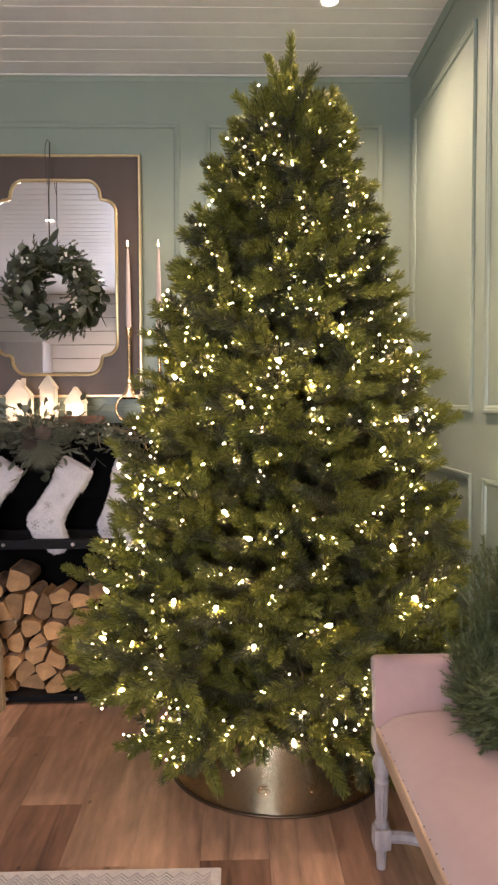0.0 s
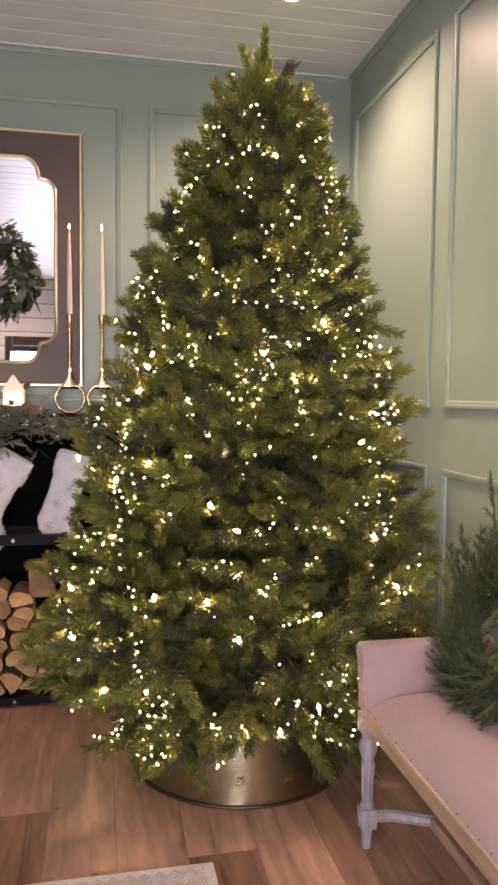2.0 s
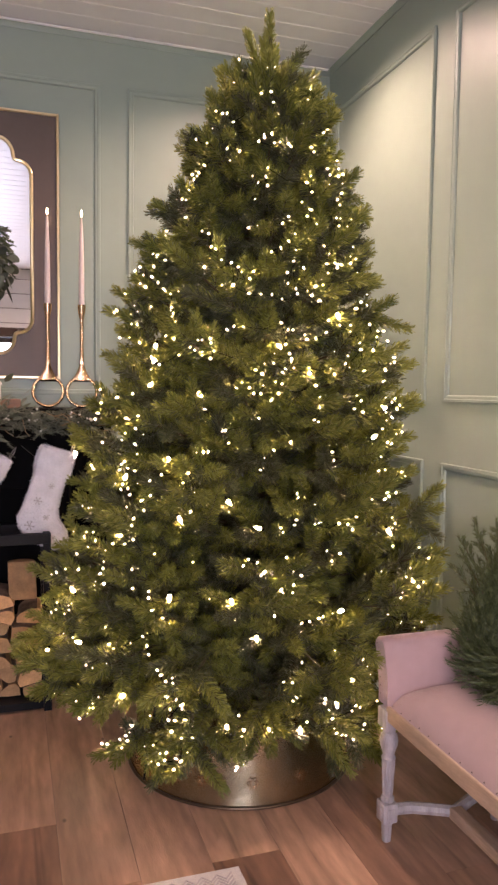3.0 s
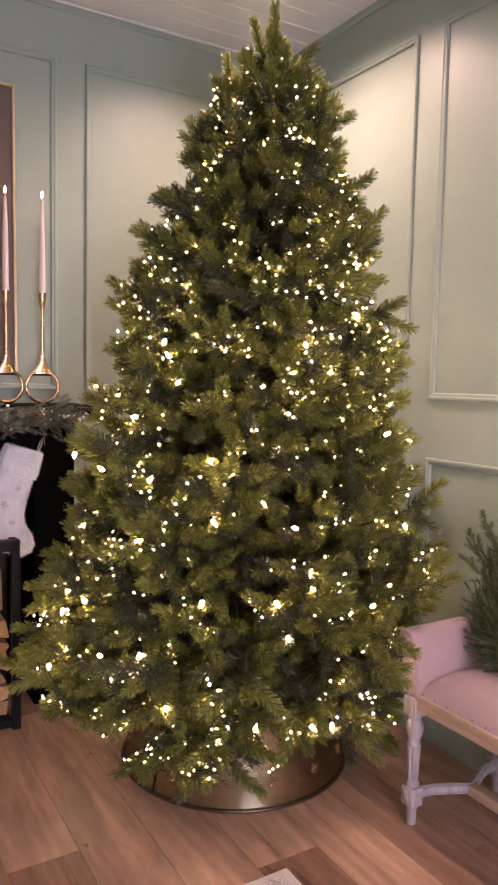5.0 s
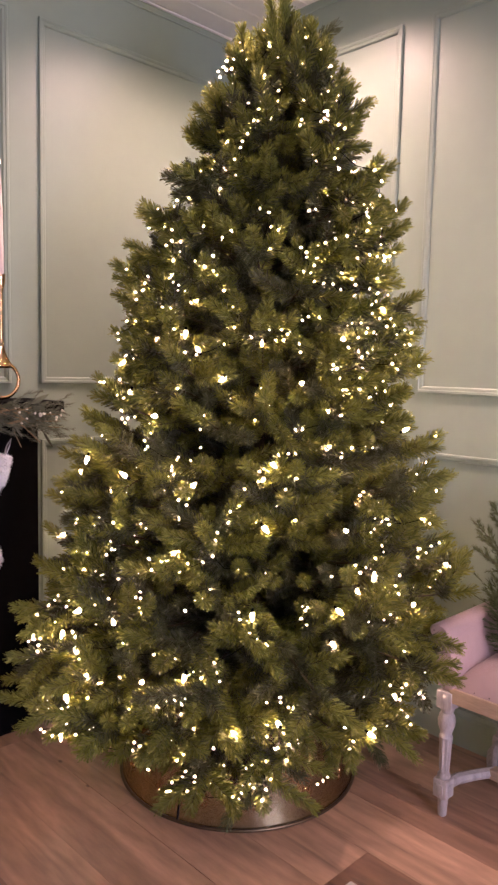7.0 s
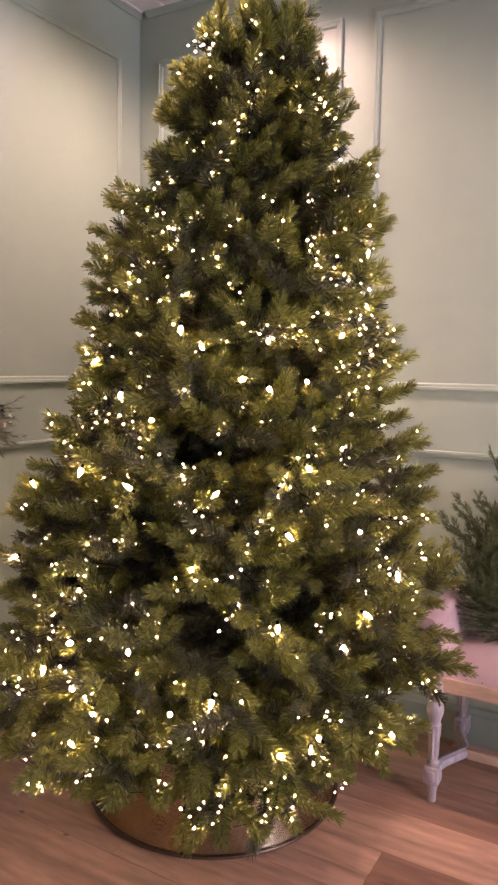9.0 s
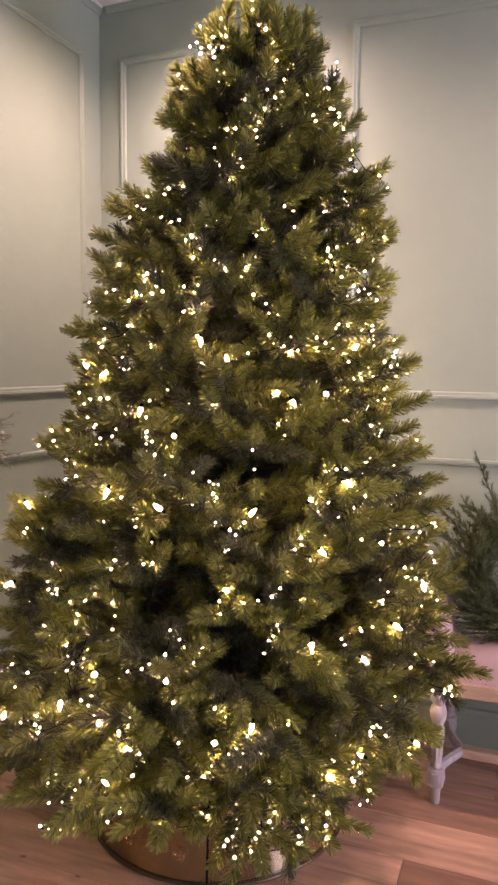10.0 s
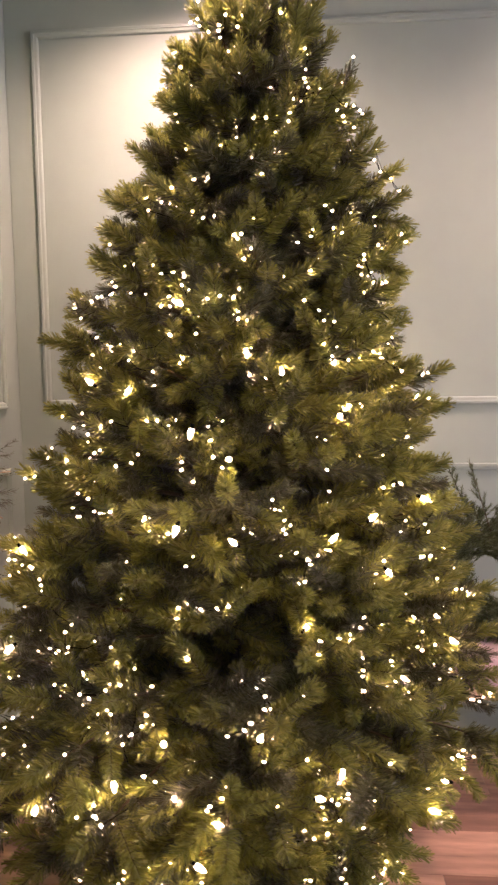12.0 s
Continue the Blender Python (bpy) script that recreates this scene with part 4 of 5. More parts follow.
# Arms curve slightly outwards and are rounded on top.
for s, yb in ((1, BY1), (-1, BY0)):
    prof = []
    for k in range(9):
        t = k / 8
        prof.append((yb - s * 0.070 + s * 0.030 * t * t, SEAT + 0.03 + 0.160 * t))
    for k in range(7):
        a = math.pi * (1 - k / 6)
        prof.append((yb - s * 0.009 + s * 0.031 * math.cos(a), SEAT + 0.190 + 0.020 * math.sin(a)))
    for k in range(9):
        t = 1 - k / 8
        prof.append((yb + s * (-0.010 + 0.032 * t * t), SEAT + 0.03 + 0.160 * t))
    b = bmesh.new()
    ends = [[b.verts.new((x, py, pz)) for py, pz in prof] for x in (BX0, BX0 + 0.008, BX1 - 0.008, BX1)]
    for e, q in ((ends[0], 0.86), (ends[3], 0.86)):
        c = sum((v.co for v in e), Vector()) / len(e)
        for v in e:
            v.co.y = c.y + (v.co.y - c.y) * q
            v.co.z -= 0.004 if v.co.z > c.z else 0
    n = len(prof)
    for p, q in zip(ends, ends[1:]):
        for k in range(n):
            b.faces.new((p[k], p[(k + 1) % n], q[(k + 1) % n], q[k]))
    b.faces.new(ends[0])
    b.faces.new(ends[-1][::-1])
    arm = part("armrest", b, M_LINEN, bench, "padded mauve linen armrest", True)
    nail = lathe([(0.0020, 0), (0.0017, 0.0010), (0.0007, 0.0016)], 8)
    nail_me = mesh("nail", nail, M_NAIL, True)
    for k in range(7):
        t = k / 6
        part("nail", nail_me, None, arm, "dark upholstery nail", m=pose(BX0 - 0.0002, yb + s * (-0.022 + 0.026 * t * t), SEAT + 0.055 + 0.135 * t, 0, -90, 0))
# Wooden seat rails with nail heads.
rail = part("front_rail", box(BX0, BX0 + 0.028, BY0 + 0.055, BY1 - 0.055, SEAT - 0.012, SEAT + 0.034, 0.004), M_RAIL, bench, "pale limed wooden rail")
for k in range(25):
    part("nail", nail_me, None, rail, "dark upholstery nail", m=pose(BX0 + 0.005, BY1 - 0.085 - k * 0.045, SEAT + 0.0415, 0, -60, 0))
part("back_rail", box(BX1 - 0.028, BX1, BY0 + 0.055, BY1 - 0.055, SEAT - 0.012, SEAT + 0.034, 0.004), M_RAIL, bench)
for yb in (BY0 + 0.012, BY1 - 0.040):
    part("end_rail", box(BX0 + 0.055, BX1 - 0.055, yb, yb + 0.028, SEAT - 0.012, SEAT + 0.028, 0.004), M_RAIL, bench)


def bench_leg():
    b = lathe([(0.011, 0.0), (0.013, 0.002), (0.0155, 0.050), (0.018, 0.056), (0.016, 0.062)], 16)
    box(-0.0235, 0.0235, -0.0235, 0.0235, 0.060, 0.118, 0.006, b)
    box(-0.012, 0.012, -0.0262, 0.0262, 0.074, 0.104, 0.002, b)
    box(-0.0262, 0.0262, -0.012, 0.012, 0.074, 0.104, 0.002, b)
    lathe([(0.015, 0.116), (0.019, 0.122), (0.019, 0.130), (0.0140, 0.136), (0.0150, 0.146), (0.0165, 0.152), (0.0175, 0.190), (0.0200, 0.236), (0.0190, 0.242),
           (0.0205, 0.246), (0.0165, 0.252), (0.0175, 0.262), (0.024, 0.280), (0.026, 0.296), (0.0225, 0.312), (0.0165, 0.320), (0.020, 0.328), (0.020, 0.336)], 48, b, None, (0.149, 0.240, 8, 0.22))
    box(-0.025, 0.025, -0.025, 0.025, 0.335, SEAT + 0.018, 0.004, b)
    return b


leg_me = mesh("leg", bench_leg(), M_LEG, True)
LX0, LX1, LY0, LY1 = BX0 + 0.021, BX1 - 0.021, BY0 + 0.040, BY1 - 0.040
for x in (LX0, LX1):
    for y in (LY0, LY1):
        part("leg", leg_me, None, bench, "turned fluted grey-washed leg", m=pose(x, y, 0))
cx = (LX0 + LX1) / 2
for y, s in ((LY0, 1), (LY1, -1)):
    pts = [(LX0 + 0.02, y, 0.089), (LX0 + 0.07, y + s * 0.006, 0.089), (LX0 + 0.12, y + s * 0.028, 0.089), (cx, y + s * 0.060, 0.089), (LX1 - 0.12, y + s * 0.028, 0.089), (LX1 - 0.07, y + s * 0.006, 0.089), (LX1 - 0.02, y, 0.089)]
    part("end_stretcher", sweep(pts, 0.017, 8), M_LEG, bench, "curved grey-washed stretcher")
part("long_stretcher", box(cx - 0.020, cx + 0.020, LY0 + 0.060, LY1 - 0.060, 0.073, 0.105, 0.005), M_RAIL, bench, "pale wooden stretcher")

bw = wreath("evergreen_wreath", "large loose cedar wreath leaning on the wall over the bench", 0.142, 0.066, np.random.default_rng(9), M_CEDAR, 0.020, 950, 0.088,
            pose(0.770, 1.735, 0.660, 0, 0, 0) @ pose(0, 0, 0, 0, 0, -90) @ pose(0, 0, 0, -20, 0, 0), 0, 0, 0.8, 62,
            ((100, 0.11), (112, 0.14), (122, 0.15), (131, 0.18), (140, 0.21), (149, 0.19), (158, 0.22), (168, 0.18), (180, 0.15), (80, 0.09), (60, 0.08), (30, 0.08), (118, 0.11), (150, 0.12), (101, 0.30), (94, 0.26)), 0.3)

# ---- the Christmas tree ----
AX, AY, TIPX, TIPY, TOP = 0.262, 2.575, 0.306, 2.474, 2.48
PROFILE = [(0.10, 0.60), (0.22, 0.70), (0.34, 0.745), (0.50, 0.740), (0.80, 0.700), (1.10, 0.622), (1.30, 0.565), (1.50, 0.512), (1.75, 0.438), (1.95, 0.360), (2.15, 0.278), (2.28, 0.185), (2.40, 0.06)]

# Drop bulbs that hang openly on the tree.
OPEN_BULBS = (
    (-0.077, 2.411, 1.354), (0.026, 2.281, 1.263), (0.186, 2.174, 1.206), (-0.027, 2.213, 1.021), (-0.216, 2.103, 0.445), (-0.076, 2.186, 0.689),
    (0.543, 2.168, 1.130), (-0.248, 2.499, 1.016), (-0.167, 2.597, 1.244), (-0.134, 2.524, 1.175), (0.133, 2.223, 1.277), (0.074, 2.129, 0.964),
    (-0.053, 2.178, 0.912), (-0.005, 2.505, 1.506), (0.360, 2.165, 1.240), (0.212, 2.077, 0.720), (-0.216, 2.283, 0.531), (-0.345, 2.543, 0.482),
    (-0.115, 2.045, 0.450), (0.374, 1.993, 0.663), (-0.162, 2.692, 1.061), (-0.059, 2.491, 1.413), (0.051, 2.297, 1.391), (-0.302, 2.645, 0.623),
    (-0.326, 2.620, 0.514), (-0.319, 2.451, 0.641), (-0.310, 2.338, 0.519), (0.464, 2.208, 1.355), (0.555, 2.082, 0.868), (0.144, 1.968, 0.373),
    (0.245, 2.178, 1.394), (0.340, 2.175, 1.325), (0.155, 2.070, 0.888))


def axis(z):
    k = z / TOP
    return np.array((AX + (TIPX - AX) * k, AY + (TIPY - AY) * k, z))


def reach(z):
    return float(np.interp(z, [p[0] for p in PROFILE], [p[1] for p in PROFILE]))


def kept_clear(p):
    """Holds a shoot's end off the walls and the bench."""
    p = np.array(p, float)
    p[0] = min(p[0], XR - 0.045)
    p[1] = min(p[1], YN - 0.04)
    if p[2] < 0.66 and p[0] > 0.43:
        p[1] = max(p[1], 2.075)
    return p


tree = thing("christmas_tree", "full artificial fir Christmas tree in a brass collar", "Christmas tree", m=None)
trunk = sweep([axis(z) for z in (0.03, 0.6, 1.2, 1.8, 2.3, 2.40)], lambda s: 0.024 - 0.018 * s, 10)
part("trunk", trunk, M_TRUNK, tree, smooth=True)
t = np.random.default_rng(42)
ends = []


def build_branch(a, zt, rr, t):
    """A main branch to the tip at angle a, height zt and distance rr, with its side shoots."""
    low = max(0.0, 1 - zt / 0.46)
    rise = rr * (0.30 if zt > 0.6 else 0.05 - 0.25 * low)
    rise = rise * t.uniform(0.6, 1.3) + (0.05 + 0.10 * min(1.0, (zt - 1.9) / 0.25) if zt > 1.9 else 0)
    za = min(max(zt - rise, 0.24), TOP - 0.12)
    root, out = axis(za), np.array((math.cos(a), math.sin(a), 0))
    tip = kept_clear(axis(zt) + out * rr)
    ctrl = (root + tip) / 2 + np.array((0, 0, 0.06 * rr if zt < 0.6 else -0.04 * rr))
    path = lambda s: (1 - s) ** 2 * root + 2 * s * (1 - s) * ctrl + s * s * tip
    wood = sweep([path(s) for s in (0, 0.35, 0.7, 1.0)], lambda s: 0.0075 - 0.0055 * s, 5)
    blades, dark = [], []
    side0 = unit(np.cross(unit(tip - root), (0, 0, 1)))

    def shoot(p, d, ln, deep):
        d = unit(d)
        e = kept_clear(p + d * ln)
        d, ln = unit(e - p), float(np.linalg.norm(e - p))
        if ln < 0.03:
            return
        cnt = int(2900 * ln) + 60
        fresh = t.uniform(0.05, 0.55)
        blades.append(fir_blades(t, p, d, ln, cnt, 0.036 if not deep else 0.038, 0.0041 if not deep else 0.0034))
        # Dark needles at the base: paler tips, plus shade painted between the shoots.
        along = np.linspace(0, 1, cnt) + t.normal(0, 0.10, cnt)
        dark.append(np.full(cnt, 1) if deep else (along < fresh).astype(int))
        sweep([p, p + d * ln * 0.96], 0.0018, 4, bm=wood)
        ends.append((p + d * ln, d))

    last = unit(path(1.0) - path(0.9))
    size = 0.74 + 0.26 * min(1, rr / 0.45)
    shoot(path(0.97), last + np.array((0, 0, t.uniform(-0.1, 0.25) - 0.35 * low)), t.uniform(0.085, 0.12) * size, False)
    n = max(4, int(rr * 0.78 / 0.078))
    for k in range(n):
        s = 1 - (k + t.uniform(0.2, 0.8)) / n * 0.82
        p = path(s)
        tang = unit(path(min(1, s + 0.05)) - path(s - 0.05))
        for sg in (-1, 1):
            open_ = t.uniform(0.55, 1.05)
            lift = t.normal(0.10, 0.42) - 0.35 * low * t.random()
            d = tang * math.cos(open_) + side0 * sg * math.sin(open_) + np.array((0, 0, lift))
            ln = t.uniform(0.110, 0.195) * size * (0.9 + 0.35 * (1 - s))
            # Dark shoots are likelier towards the trunk, as inner shade put into the colour.
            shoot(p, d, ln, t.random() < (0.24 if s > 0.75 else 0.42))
        if t.random() < 0.35:
            d = tang * 0.7 + np.array((0, 0, t.choice([-0.5, 0.8]))) + t.normal(0, 0.25, 3)
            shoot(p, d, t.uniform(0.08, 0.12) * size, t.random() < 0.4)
    limb = part("branch", wood, M_TWIG, tree)
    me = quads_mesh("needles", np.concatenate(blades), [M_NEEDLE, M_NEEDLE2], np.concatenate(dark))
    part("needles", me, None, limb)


ZS = np.linspace(0.325, 2.26, 200)
CUM = np.cumsum([reach(z) + 0.20 for z in ZS])
CUM = CUM / CUM[-1]


def spread_height(q):
    """Heights that lie evenly over the cone's face for q from 0 to 1."""
    return float(np.interp(q, CUM, ZS))


count = 262
for k in range(count):
    z = spread_height((k + 0.5) / count) + t.normal(0, 0.015)
    build_branch(k * 2.39996 + t.normal(0, 0.15), z, max(0.05, (reach(z) - (0.130 if z > 0.75 else 0.095)) * t.uniform(0.82, 1.04)), t)
# Low drooping branches over the collar.
for deg, z, r in ((-147, 0.22, 0.50), (-128, 0.20, 0.47), (-62, 0.21, 0.50), (166, 0.27, 0.56), (100, 0.22, 0.5), (20, 0.23, 0.5), (150, 0.36, 0.66), (174, 0.37, 0.66), (-168, 0.38, 0.64), (162, 0.47, 0.67), (-176, 0.49, 0.66), (-152, 0.40, 0.62)):
    build_branch(radians(deg), z, r, t)
for deg in range(-174, 180, 24):
    build_branch(radians(deg + t.normal(0, 5)), t.uniform(0.20, 0.30), t.uniform(0.40, 0.50), t)
# The crown: upright leaders from (root height, lean in x and y, length).
for zr, dx, dy, ln in ((2.275, 0.0, 0.0, 0.192), (2.225, -0.40, 0.02, 0.190), (2.235, -0.16, -0.10, 0.145), (2.215, 0.05, -0.25, 0.140), (2.190, 0.42, 0.0, 0.135),
                       (2.215, 0.05, 0.30, 0.140), (2.160, -0.65, -0.45, 0.120), (2.150, 0.75, -0.25, 0.120), (2.150, 0.50, 0.60, 0.120), (2.160, -0.55, 0.55, 0.120), (2.150, 0.0, -0.75, 0.120)):
    p, d = axis(zr), unit(np.array((dx, dy, 1.0)))
    limb = part("leader", sweep([p - np.array((0, 0, 0.05)), p + d * ln * 0.95], 0.0025, 5), M_TWIG, tree)
    part("needles", quads_mesh("needles", fir_blades(t, p, d, ln, 760, 0.033, 0.0040), [M_NEEDLE]), None, limb)
# A short side shoot beside each openly hanging drop bulb.
for p in OPEN_BULBS:
    p = np.array(p)
    out = unit((p - axis(p[2])) * np.array((1, 1, 0)) + t.normal(0, 0.12, 3))
    root, tip = p - out * 0.15 + np.array((0, 0, -0.03)), p + out * 0.01 + np.array((0, 0, -0.026))
    limb = part("branch", sweep([root - out * 0.08, root, tip], 0.0022, 5), M_TWIG, tree)
    cross = np.cross(out, (0, 0, 1))
    bl = [fir_blades(t, root, tip - root, 0.15, 420, 0.032, 0.0036)]
    for sg in (-1, 1):
        bl.append(fir_blades(t, root + out * 0.04, out + sg * cross * t.uniform(0.5, 0.9) + np.array((0, 0, t.normal(0, 0.3))), 0.10, 330, 0.032, 0.0034))
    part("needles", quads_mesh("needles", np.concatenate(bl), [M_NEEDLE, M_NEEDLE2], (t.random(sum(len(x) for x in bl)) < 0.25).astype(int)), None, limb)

# ---- lights on the tree ----
lights = thing("string_lights", "warm white string lights with drop bulbs on the tree", "string lights")
u = np.random.default_rng(11)
led = bmesh.new()
bmesh.ops.create_icosphere(led, subdivisions=1, radius=0.0025)
led_v = np.array([v.co for v in led.verts])
led_f = np.array([[v.index for v in f.verts] for f in led.faces])
led.free()
E_P, E_D = np.array([e[0] for e in ends]), np.array([e[1] for e in ends])
off = np.array([np.hypot(*(p - axis(p[2]))[:2]) / max(reach(p[2]), 0.05) for p in E_P])
bearing = np.degrees(np.arctan2(E_P[:, 1] - AY, E_P[:, 0] - AX))
unseen = (bearing > 8) & (bearing < 82)
outer = np.flatnonzero((off > 0.62) & (E_P[:, 0] < XR - 0.14) & (E_P[:, 1] < YN - 0.14) & (E_P[:, 2] > 0.13) & ~unseen)
# Runs of lamps are spread evenly over the cone's face, a little closer above the middle.
bins = np.clip(((E_P[outer, 2] - 0.1) / 0.12).astype(int), 0, 19)
held = np.bincount(bins, minlength=20)[bins]
wt = np.array([reach(z) + 0.05 for z in E_P[outer, 2]]) * (1 + 0.55 * (E_P[outer, 2] > 1.25)) / held
first = u.choice(outer, 400, replace=False, p=wt / wt.sum())
pts = []
for k in first:
    p = E_P[k] - E_D[k] * u.uniform(0.0, 0.06)
    near = outer[np.linalg.norm(E_P[outer] - p, axis=1) < 0.15]
    goal = E_P[u.choice(near)] + u.normal(0, 0.03, 3)
    d = unit(goal - p + np.array((0, 0, u.normal(0, 0.03))))
    sag = u.normal(0, 0.25)
    for q in range(int(u.integers(2, 6))):
        w = 0.026 * q
        if w > np.linalg.norm(goal - p) + 0.02:
            break
        pts.append(p + d * w + np.array((0, 0, 1)) * sag * w * (0.09 - w) * 4 + u.normal(0, 0.006, 3))
more = u.choice(np.flatnonzero((off > 0.45) & ~unseen), 260, replace=False)
pts = np.array(pts + [E_P[k] - E_D[k] * 0.04 + u.normal(0, 0.016, 3) for k in more])


def inside(p):
    """Draws a lamp in among the shoots."""
    c = axis(p[2])
    r, most = math.hypot(p[0] - c[0], p[1] - c[1]), u.uniform(0.86, 0.955) * reach(p[2])
    return kept_clear(p if r < most else c + (p - c) * most / r)


spaced = []
for p in (inside(p) for p in pts if p[2] > 0.19):
    if not spaced or np.min(np.linalg.norm(np.array(spaced) - p, axis=1)) > 0.017:
        spaced.append(p)
pts = np.array(spaced)
# Cables run from lamp to lamp, round the tree, tier by tier.
wires = []
for tier in range(27):
    some = [p for p in pts if tier == int((p[2] - 0.12) / 0.085)]
    some.sort(key=lambda p: math.atan2(p[1] - AY, p[0] - AX))
    run = []
    for p, q in zip(some, some[1:]):
        if np.linalg.norm(q - p) > 0.13:
            if len(run) > 3:
                wires.append(run)
            run = []
            continue
        run += [p, (p + q) / 2 + np.array((0, 0, -0.10)) * np.linalg.norm(q - p) + u.normal(0, 0.004, 3)]
    if len(run) > 3:
        wires.append(run)
verts = (pts[:, None, :] + led_v[None] * u.uniform(0.85, 1.2, (len(pts), 1, 1))).reshape(-1, 3)
faces = (np.arange(len(pts))[:, None, None] * len(led_v) + led_f[None]).reshape(-1, 3)
me = bpy.data.meshes.new("fairy_lamp_run")
me.from_pydata(verts.tolist(), [], faces.tolist())
me.materials.append(M_LED)
me.shade_smooth()
tagged(part("fairy_lamp_run", me, None, lights, "hundreds of tiny warm white lamps"), kind="stuff")
for path in wires:
    part("cable", sweep(path, 0.0009, 4), M_WIRE, lights, "thin dark green cable")
bulb_me = mesh("bulb", lathe([(0.0034, 0), (0.0048, 0.0035), (0.0055, 0.008), (0.0046, 0.013), (0.0025, 0.019), (0.0005, 0.024)], 10), M_BULB, True)
cap_me = mesh("socket", lathe([(0.0036, -0.010), (0.0042, -0.002), (0.0038, 0.002)], 8), M_WIRE, True)
# The openly hanging bulbs first, then the rest among the shoots.
bulbs = [np.array(p) for p in OPEN_BULBS]
for k in u.permutation(outer):
    p = E_P[k] - E_D[k] * u.uniform(0.0, 0.05) + u.normal(0, 0.012, 3)
    if 0.2 < p[2] < 1.52 and all(np.linalg.norm(p - q) > 0.125 for q in bulbs) and len(bulbs) < 84:
        bulbs.append(inside(p))
for p in bulbs:
    a = math.atan2(p[1] - AY, p[0] - AX)
    d = np.array((math.cos(a) * 0.4, math.sin(a) * 0.4, u.choice([-1.0, -0.5, 0.5]))) + u.normal(0, 0.5, 3)
    q = Vector(d).to_track_quat("Z", "Y").to_matrix().to_4x4()
    bulb = part("bulb", bulb_me, None, lights, "drop-shaped warm bulb", m=Matrix.Translation(p) @ q)
    part("socket", cap_me, None, bulb)

# ---- tree collar ----
collar = thing("tree_collar", "round brushed brass tree collar with pierced snowflakes on the floor", "tree collar", m=pose(AX - 0.002, AY, 0))
CR0, CR1, CH = 0.384, 0.335, 0.255


def collar_point(deg, z, proud=0.0):
    r = CR0 + (CR1 - CR0) * z / CH + proud
    return Vector((r * math.cos(radians(deg)), r * math.sin(radians(deg)), z))


SEAM = -160.6
for k in range(3):
    b = bmesh.new()
    a0, a1 = SEAM + 120 * k + 0.5, SEAM + 120 * (k + 1) - 0.5
    rows = []
    for z in (0.006, 0.012, 0.10, 0.19, CH - 0.004, CH):
        rows.append([b.verts.new(collar_point(a0 + (a1 - a0) * i / 30, z)) for i in range(31)])
    for p, q in zip(rows, rows[1:]):
        for i in range(30):
            b.faces.new((p[i], p[i + 1], q[i + 1], q[i]))
    bmesh.ops.solidify(b, geom=b.faces[:], thickness=0.0025)
    panel = part("panel", b, M_COLLAR, collar, "curved brushed brass panel", True)
    part("seam", sweep([collar_point(a0 - 0.5, z, 0.002) for z in (0.006, 0.12, CH)], 0.0033, 6), M_IRON, collar, "dark folded seam")
    for i in range(5):
        deg, z, r = SEAM + 120 * k + 11 + 24.5 * i, 0.075, 0.021
        c, n = collar_point(deg, z, 0.002), Vector((math.cos(radians(deg)), math.sin(radians(deg)), 0.12)).normalized()
        e1 = Vector((-n.y, n.x, 0)).normalized()
        e2 = n.cross(e1)
        b = bmesh.new()
        for s in range(6):
            d = e1 * math.cos(s * math.pi / 3) + e2 * math.sin(s * math.pi / 3)
            d1 = e1 * math.cos(s * math.pi / 3 + 0.5) + e2 * math.sin(s * math.pi / 3 + 0.5)
            d2 = e1 * math.cos(s * math.pi / 3 - 0.5) + e2 * math.sin(s * math.pi / 3 - 0.5)
            sweep([c + d * r * 0.30, c + d1 * r * 0.68, c + d * r, c + d2 * r * 0.68], 0.0013, 5, True, b)
        part("snowflake", b, M_COPPER, panel, "small openwork snowflake")
part("base_rim", sweep([(0.387 * math.cos(a), 0.387 * math.sin(a), 0.005) for a in np.linspace(0, 2 * math.pi, 73)[:-1]], 0.005, 8, True), M_RIM, collar, "dark bronze base rim", True)
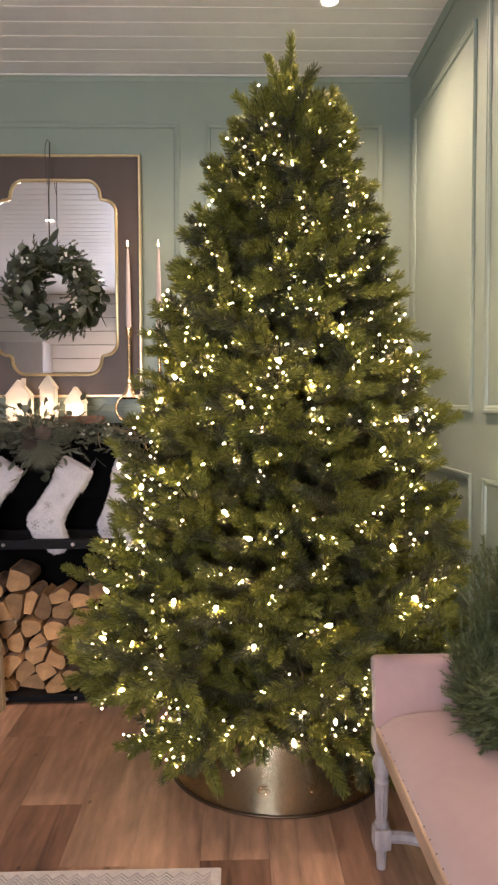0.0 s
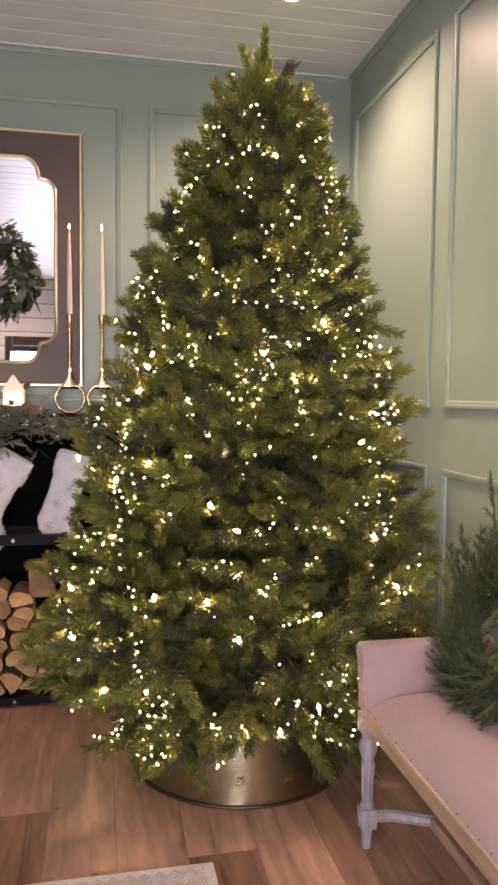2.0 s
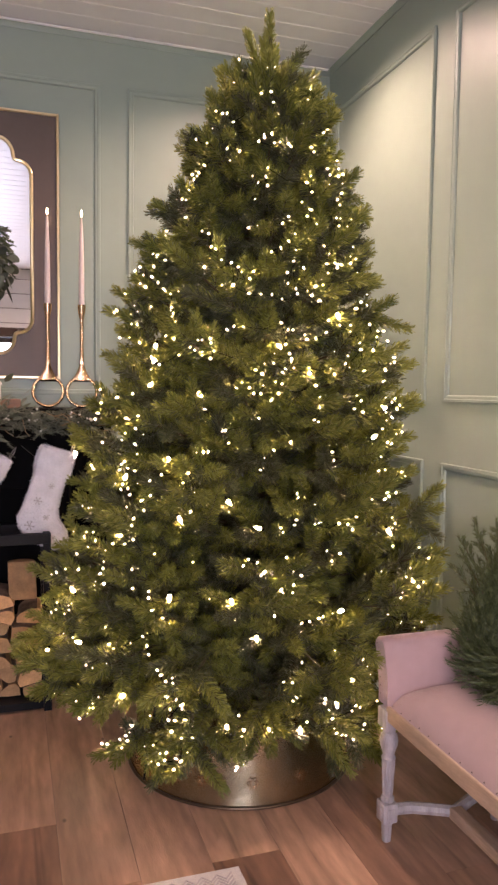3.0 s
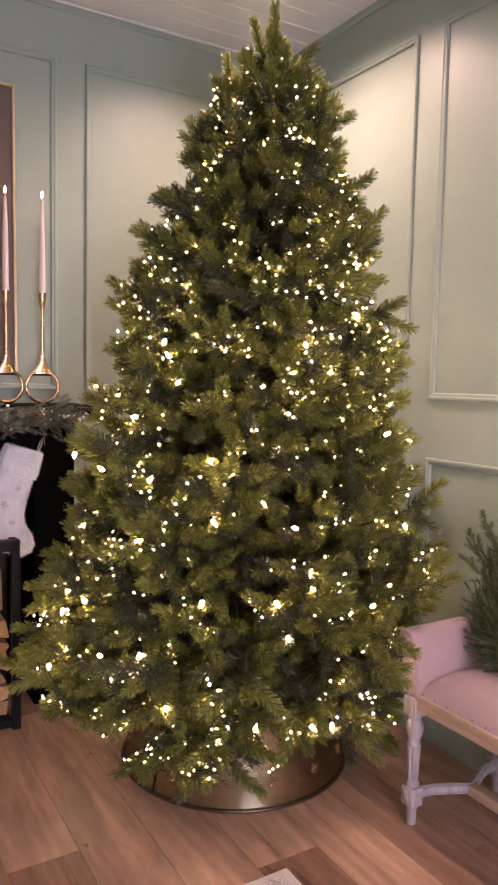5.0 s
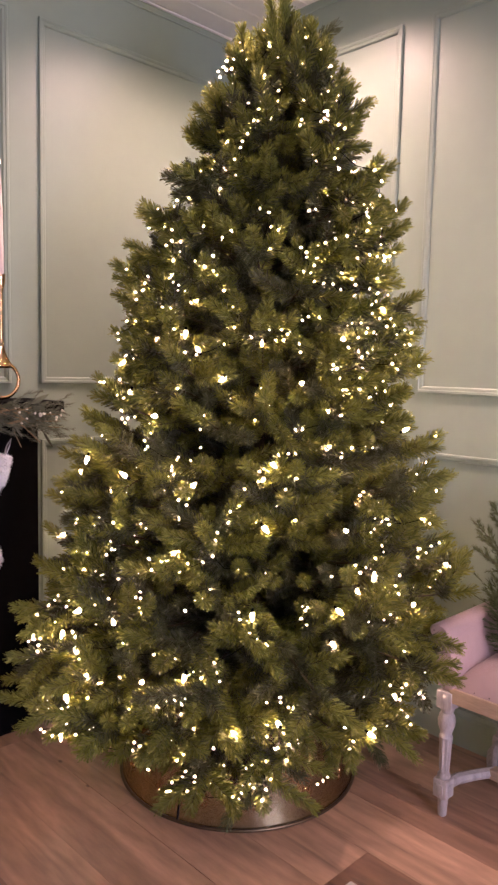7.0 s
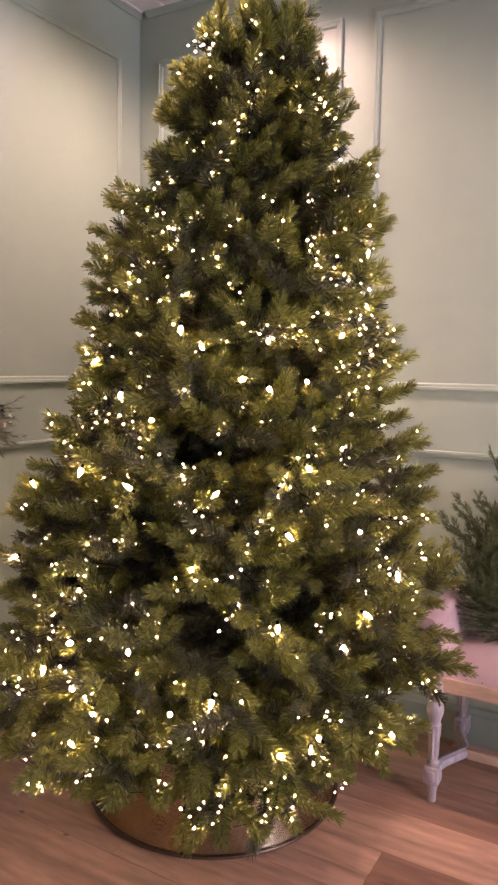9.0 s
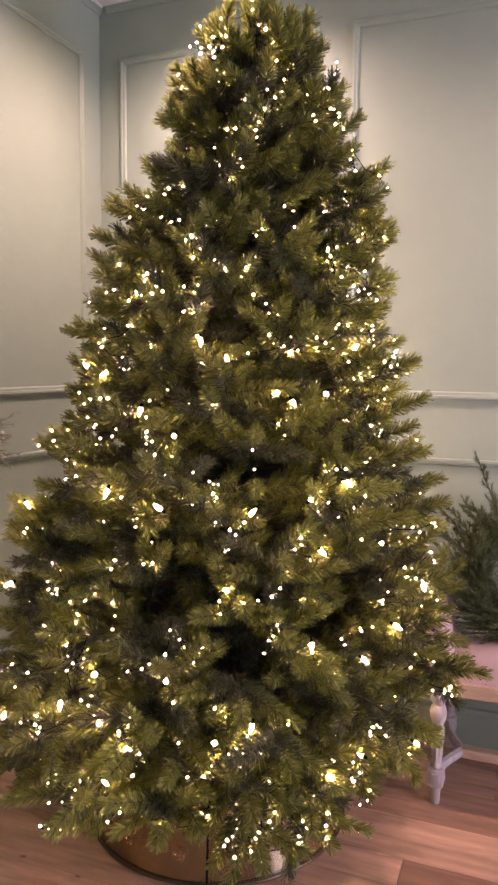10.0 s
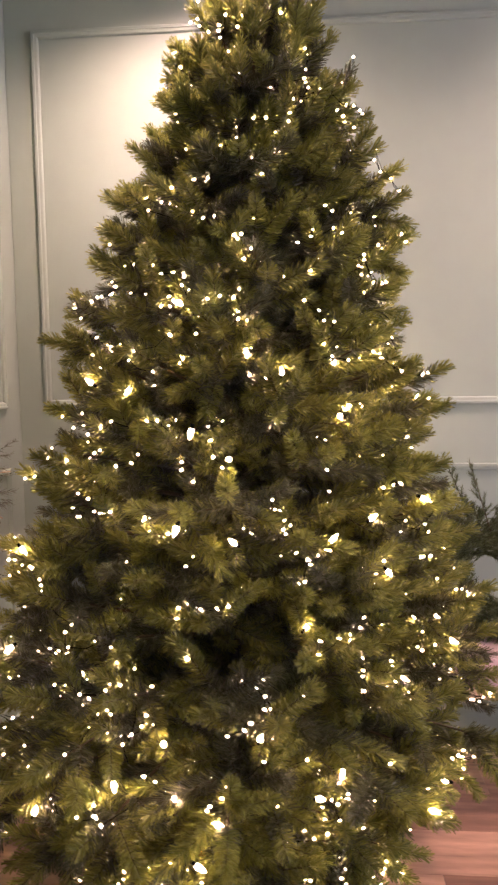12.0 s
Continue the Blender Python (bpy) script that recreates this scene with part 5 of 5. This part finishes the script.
part("top_rim", sweep([(CR1 * math.cos(a), CR1 * math.sin(a), CH) for a in np.linspace(0, 2 * math.pi, 73)[:-1]], 0.004, 8, True), M_RIM, collar, smooth=True)
b = lathe([(0.030, 0.02), (0.032, 0.23), (0.029, 0.232)], 14)
for k in range(4):
    a = math.pi / 4 + math.pi / 2 * k
    sweep([(0.02 * math.cos(a), 0.02 * math.sin(a), 0.18), (0.24 * math.cos(a), 0.24 * math.sin(a), 0.012)], 0.010, 6, bm=b)
part("stand", b, M_IRON, collar, "green steel stand inside the collar")

# ---- floor planks and wall boards ----
W = 0.1945
rng = np.random.default_rng(3)
planks = {}


def plank_mesh(w, ln, tone):
    key = (round(w, 3), round(ln, 2), tone)
    if key not in planks:
        planks[key] = mesh("plank", box(0, w - 0.0012, 0, ln - 0.0010, -0.008, 0.0), (M_FLOOR, M_FLOOR_PALE, M_FLOOR_DARK)[tone])
    return planks[key]


ENDS = {4: 1.993, 6: 1.976, 7: 2.292, 5: 2.62, 3: 2.75, 2: 1.55}
x, row = 0.394 + W * 2, 0
while x > XL:
    y = ENDS[row] if row in ENDS else 1.975 - 0.2 * ((row * 7) % 6)
    while y > YS:
        y -= 1.2
    while y < YN:
        y0, y1 = max(y, YS), min(y + 1.2, YN - 0.003)
        wide = min(W, XR - x)
        if y1 - y0 > 0.01 and wide > 0.01:
            tone = 2 if row == 4 and y1 < 2.0 else 1 if row in (3, 5) else int(rng.choice((0, 0, 1, 2), p=(0.4, 0.2, 0.25, 0.15)))
            part("plank", plank_mesh(wide, y1 - y0, tone), None, floor, m=pose(x, y0, 0.0005 * (rng.random() - 1)))
        y += 1.2
    x -= W
    row += 1
z = 0.0
while z < H:
    h = min(0.155, H - z)
    for a, c in ((XL + 0.003, DOOR_X0 - 0.002), (DOOR_X1 + 0.002, XR - 0.004)) if z + h < DOOR_H + 0.02 else ((XL + 0.003, XR - 0.004),):
        part("board", box(a, c, YS + 0.0005, YS + 0.014, z + 0.001, z + h - 0.006, 0.002, segs=1), M_WHITE, wall_south)
    z += 0.155
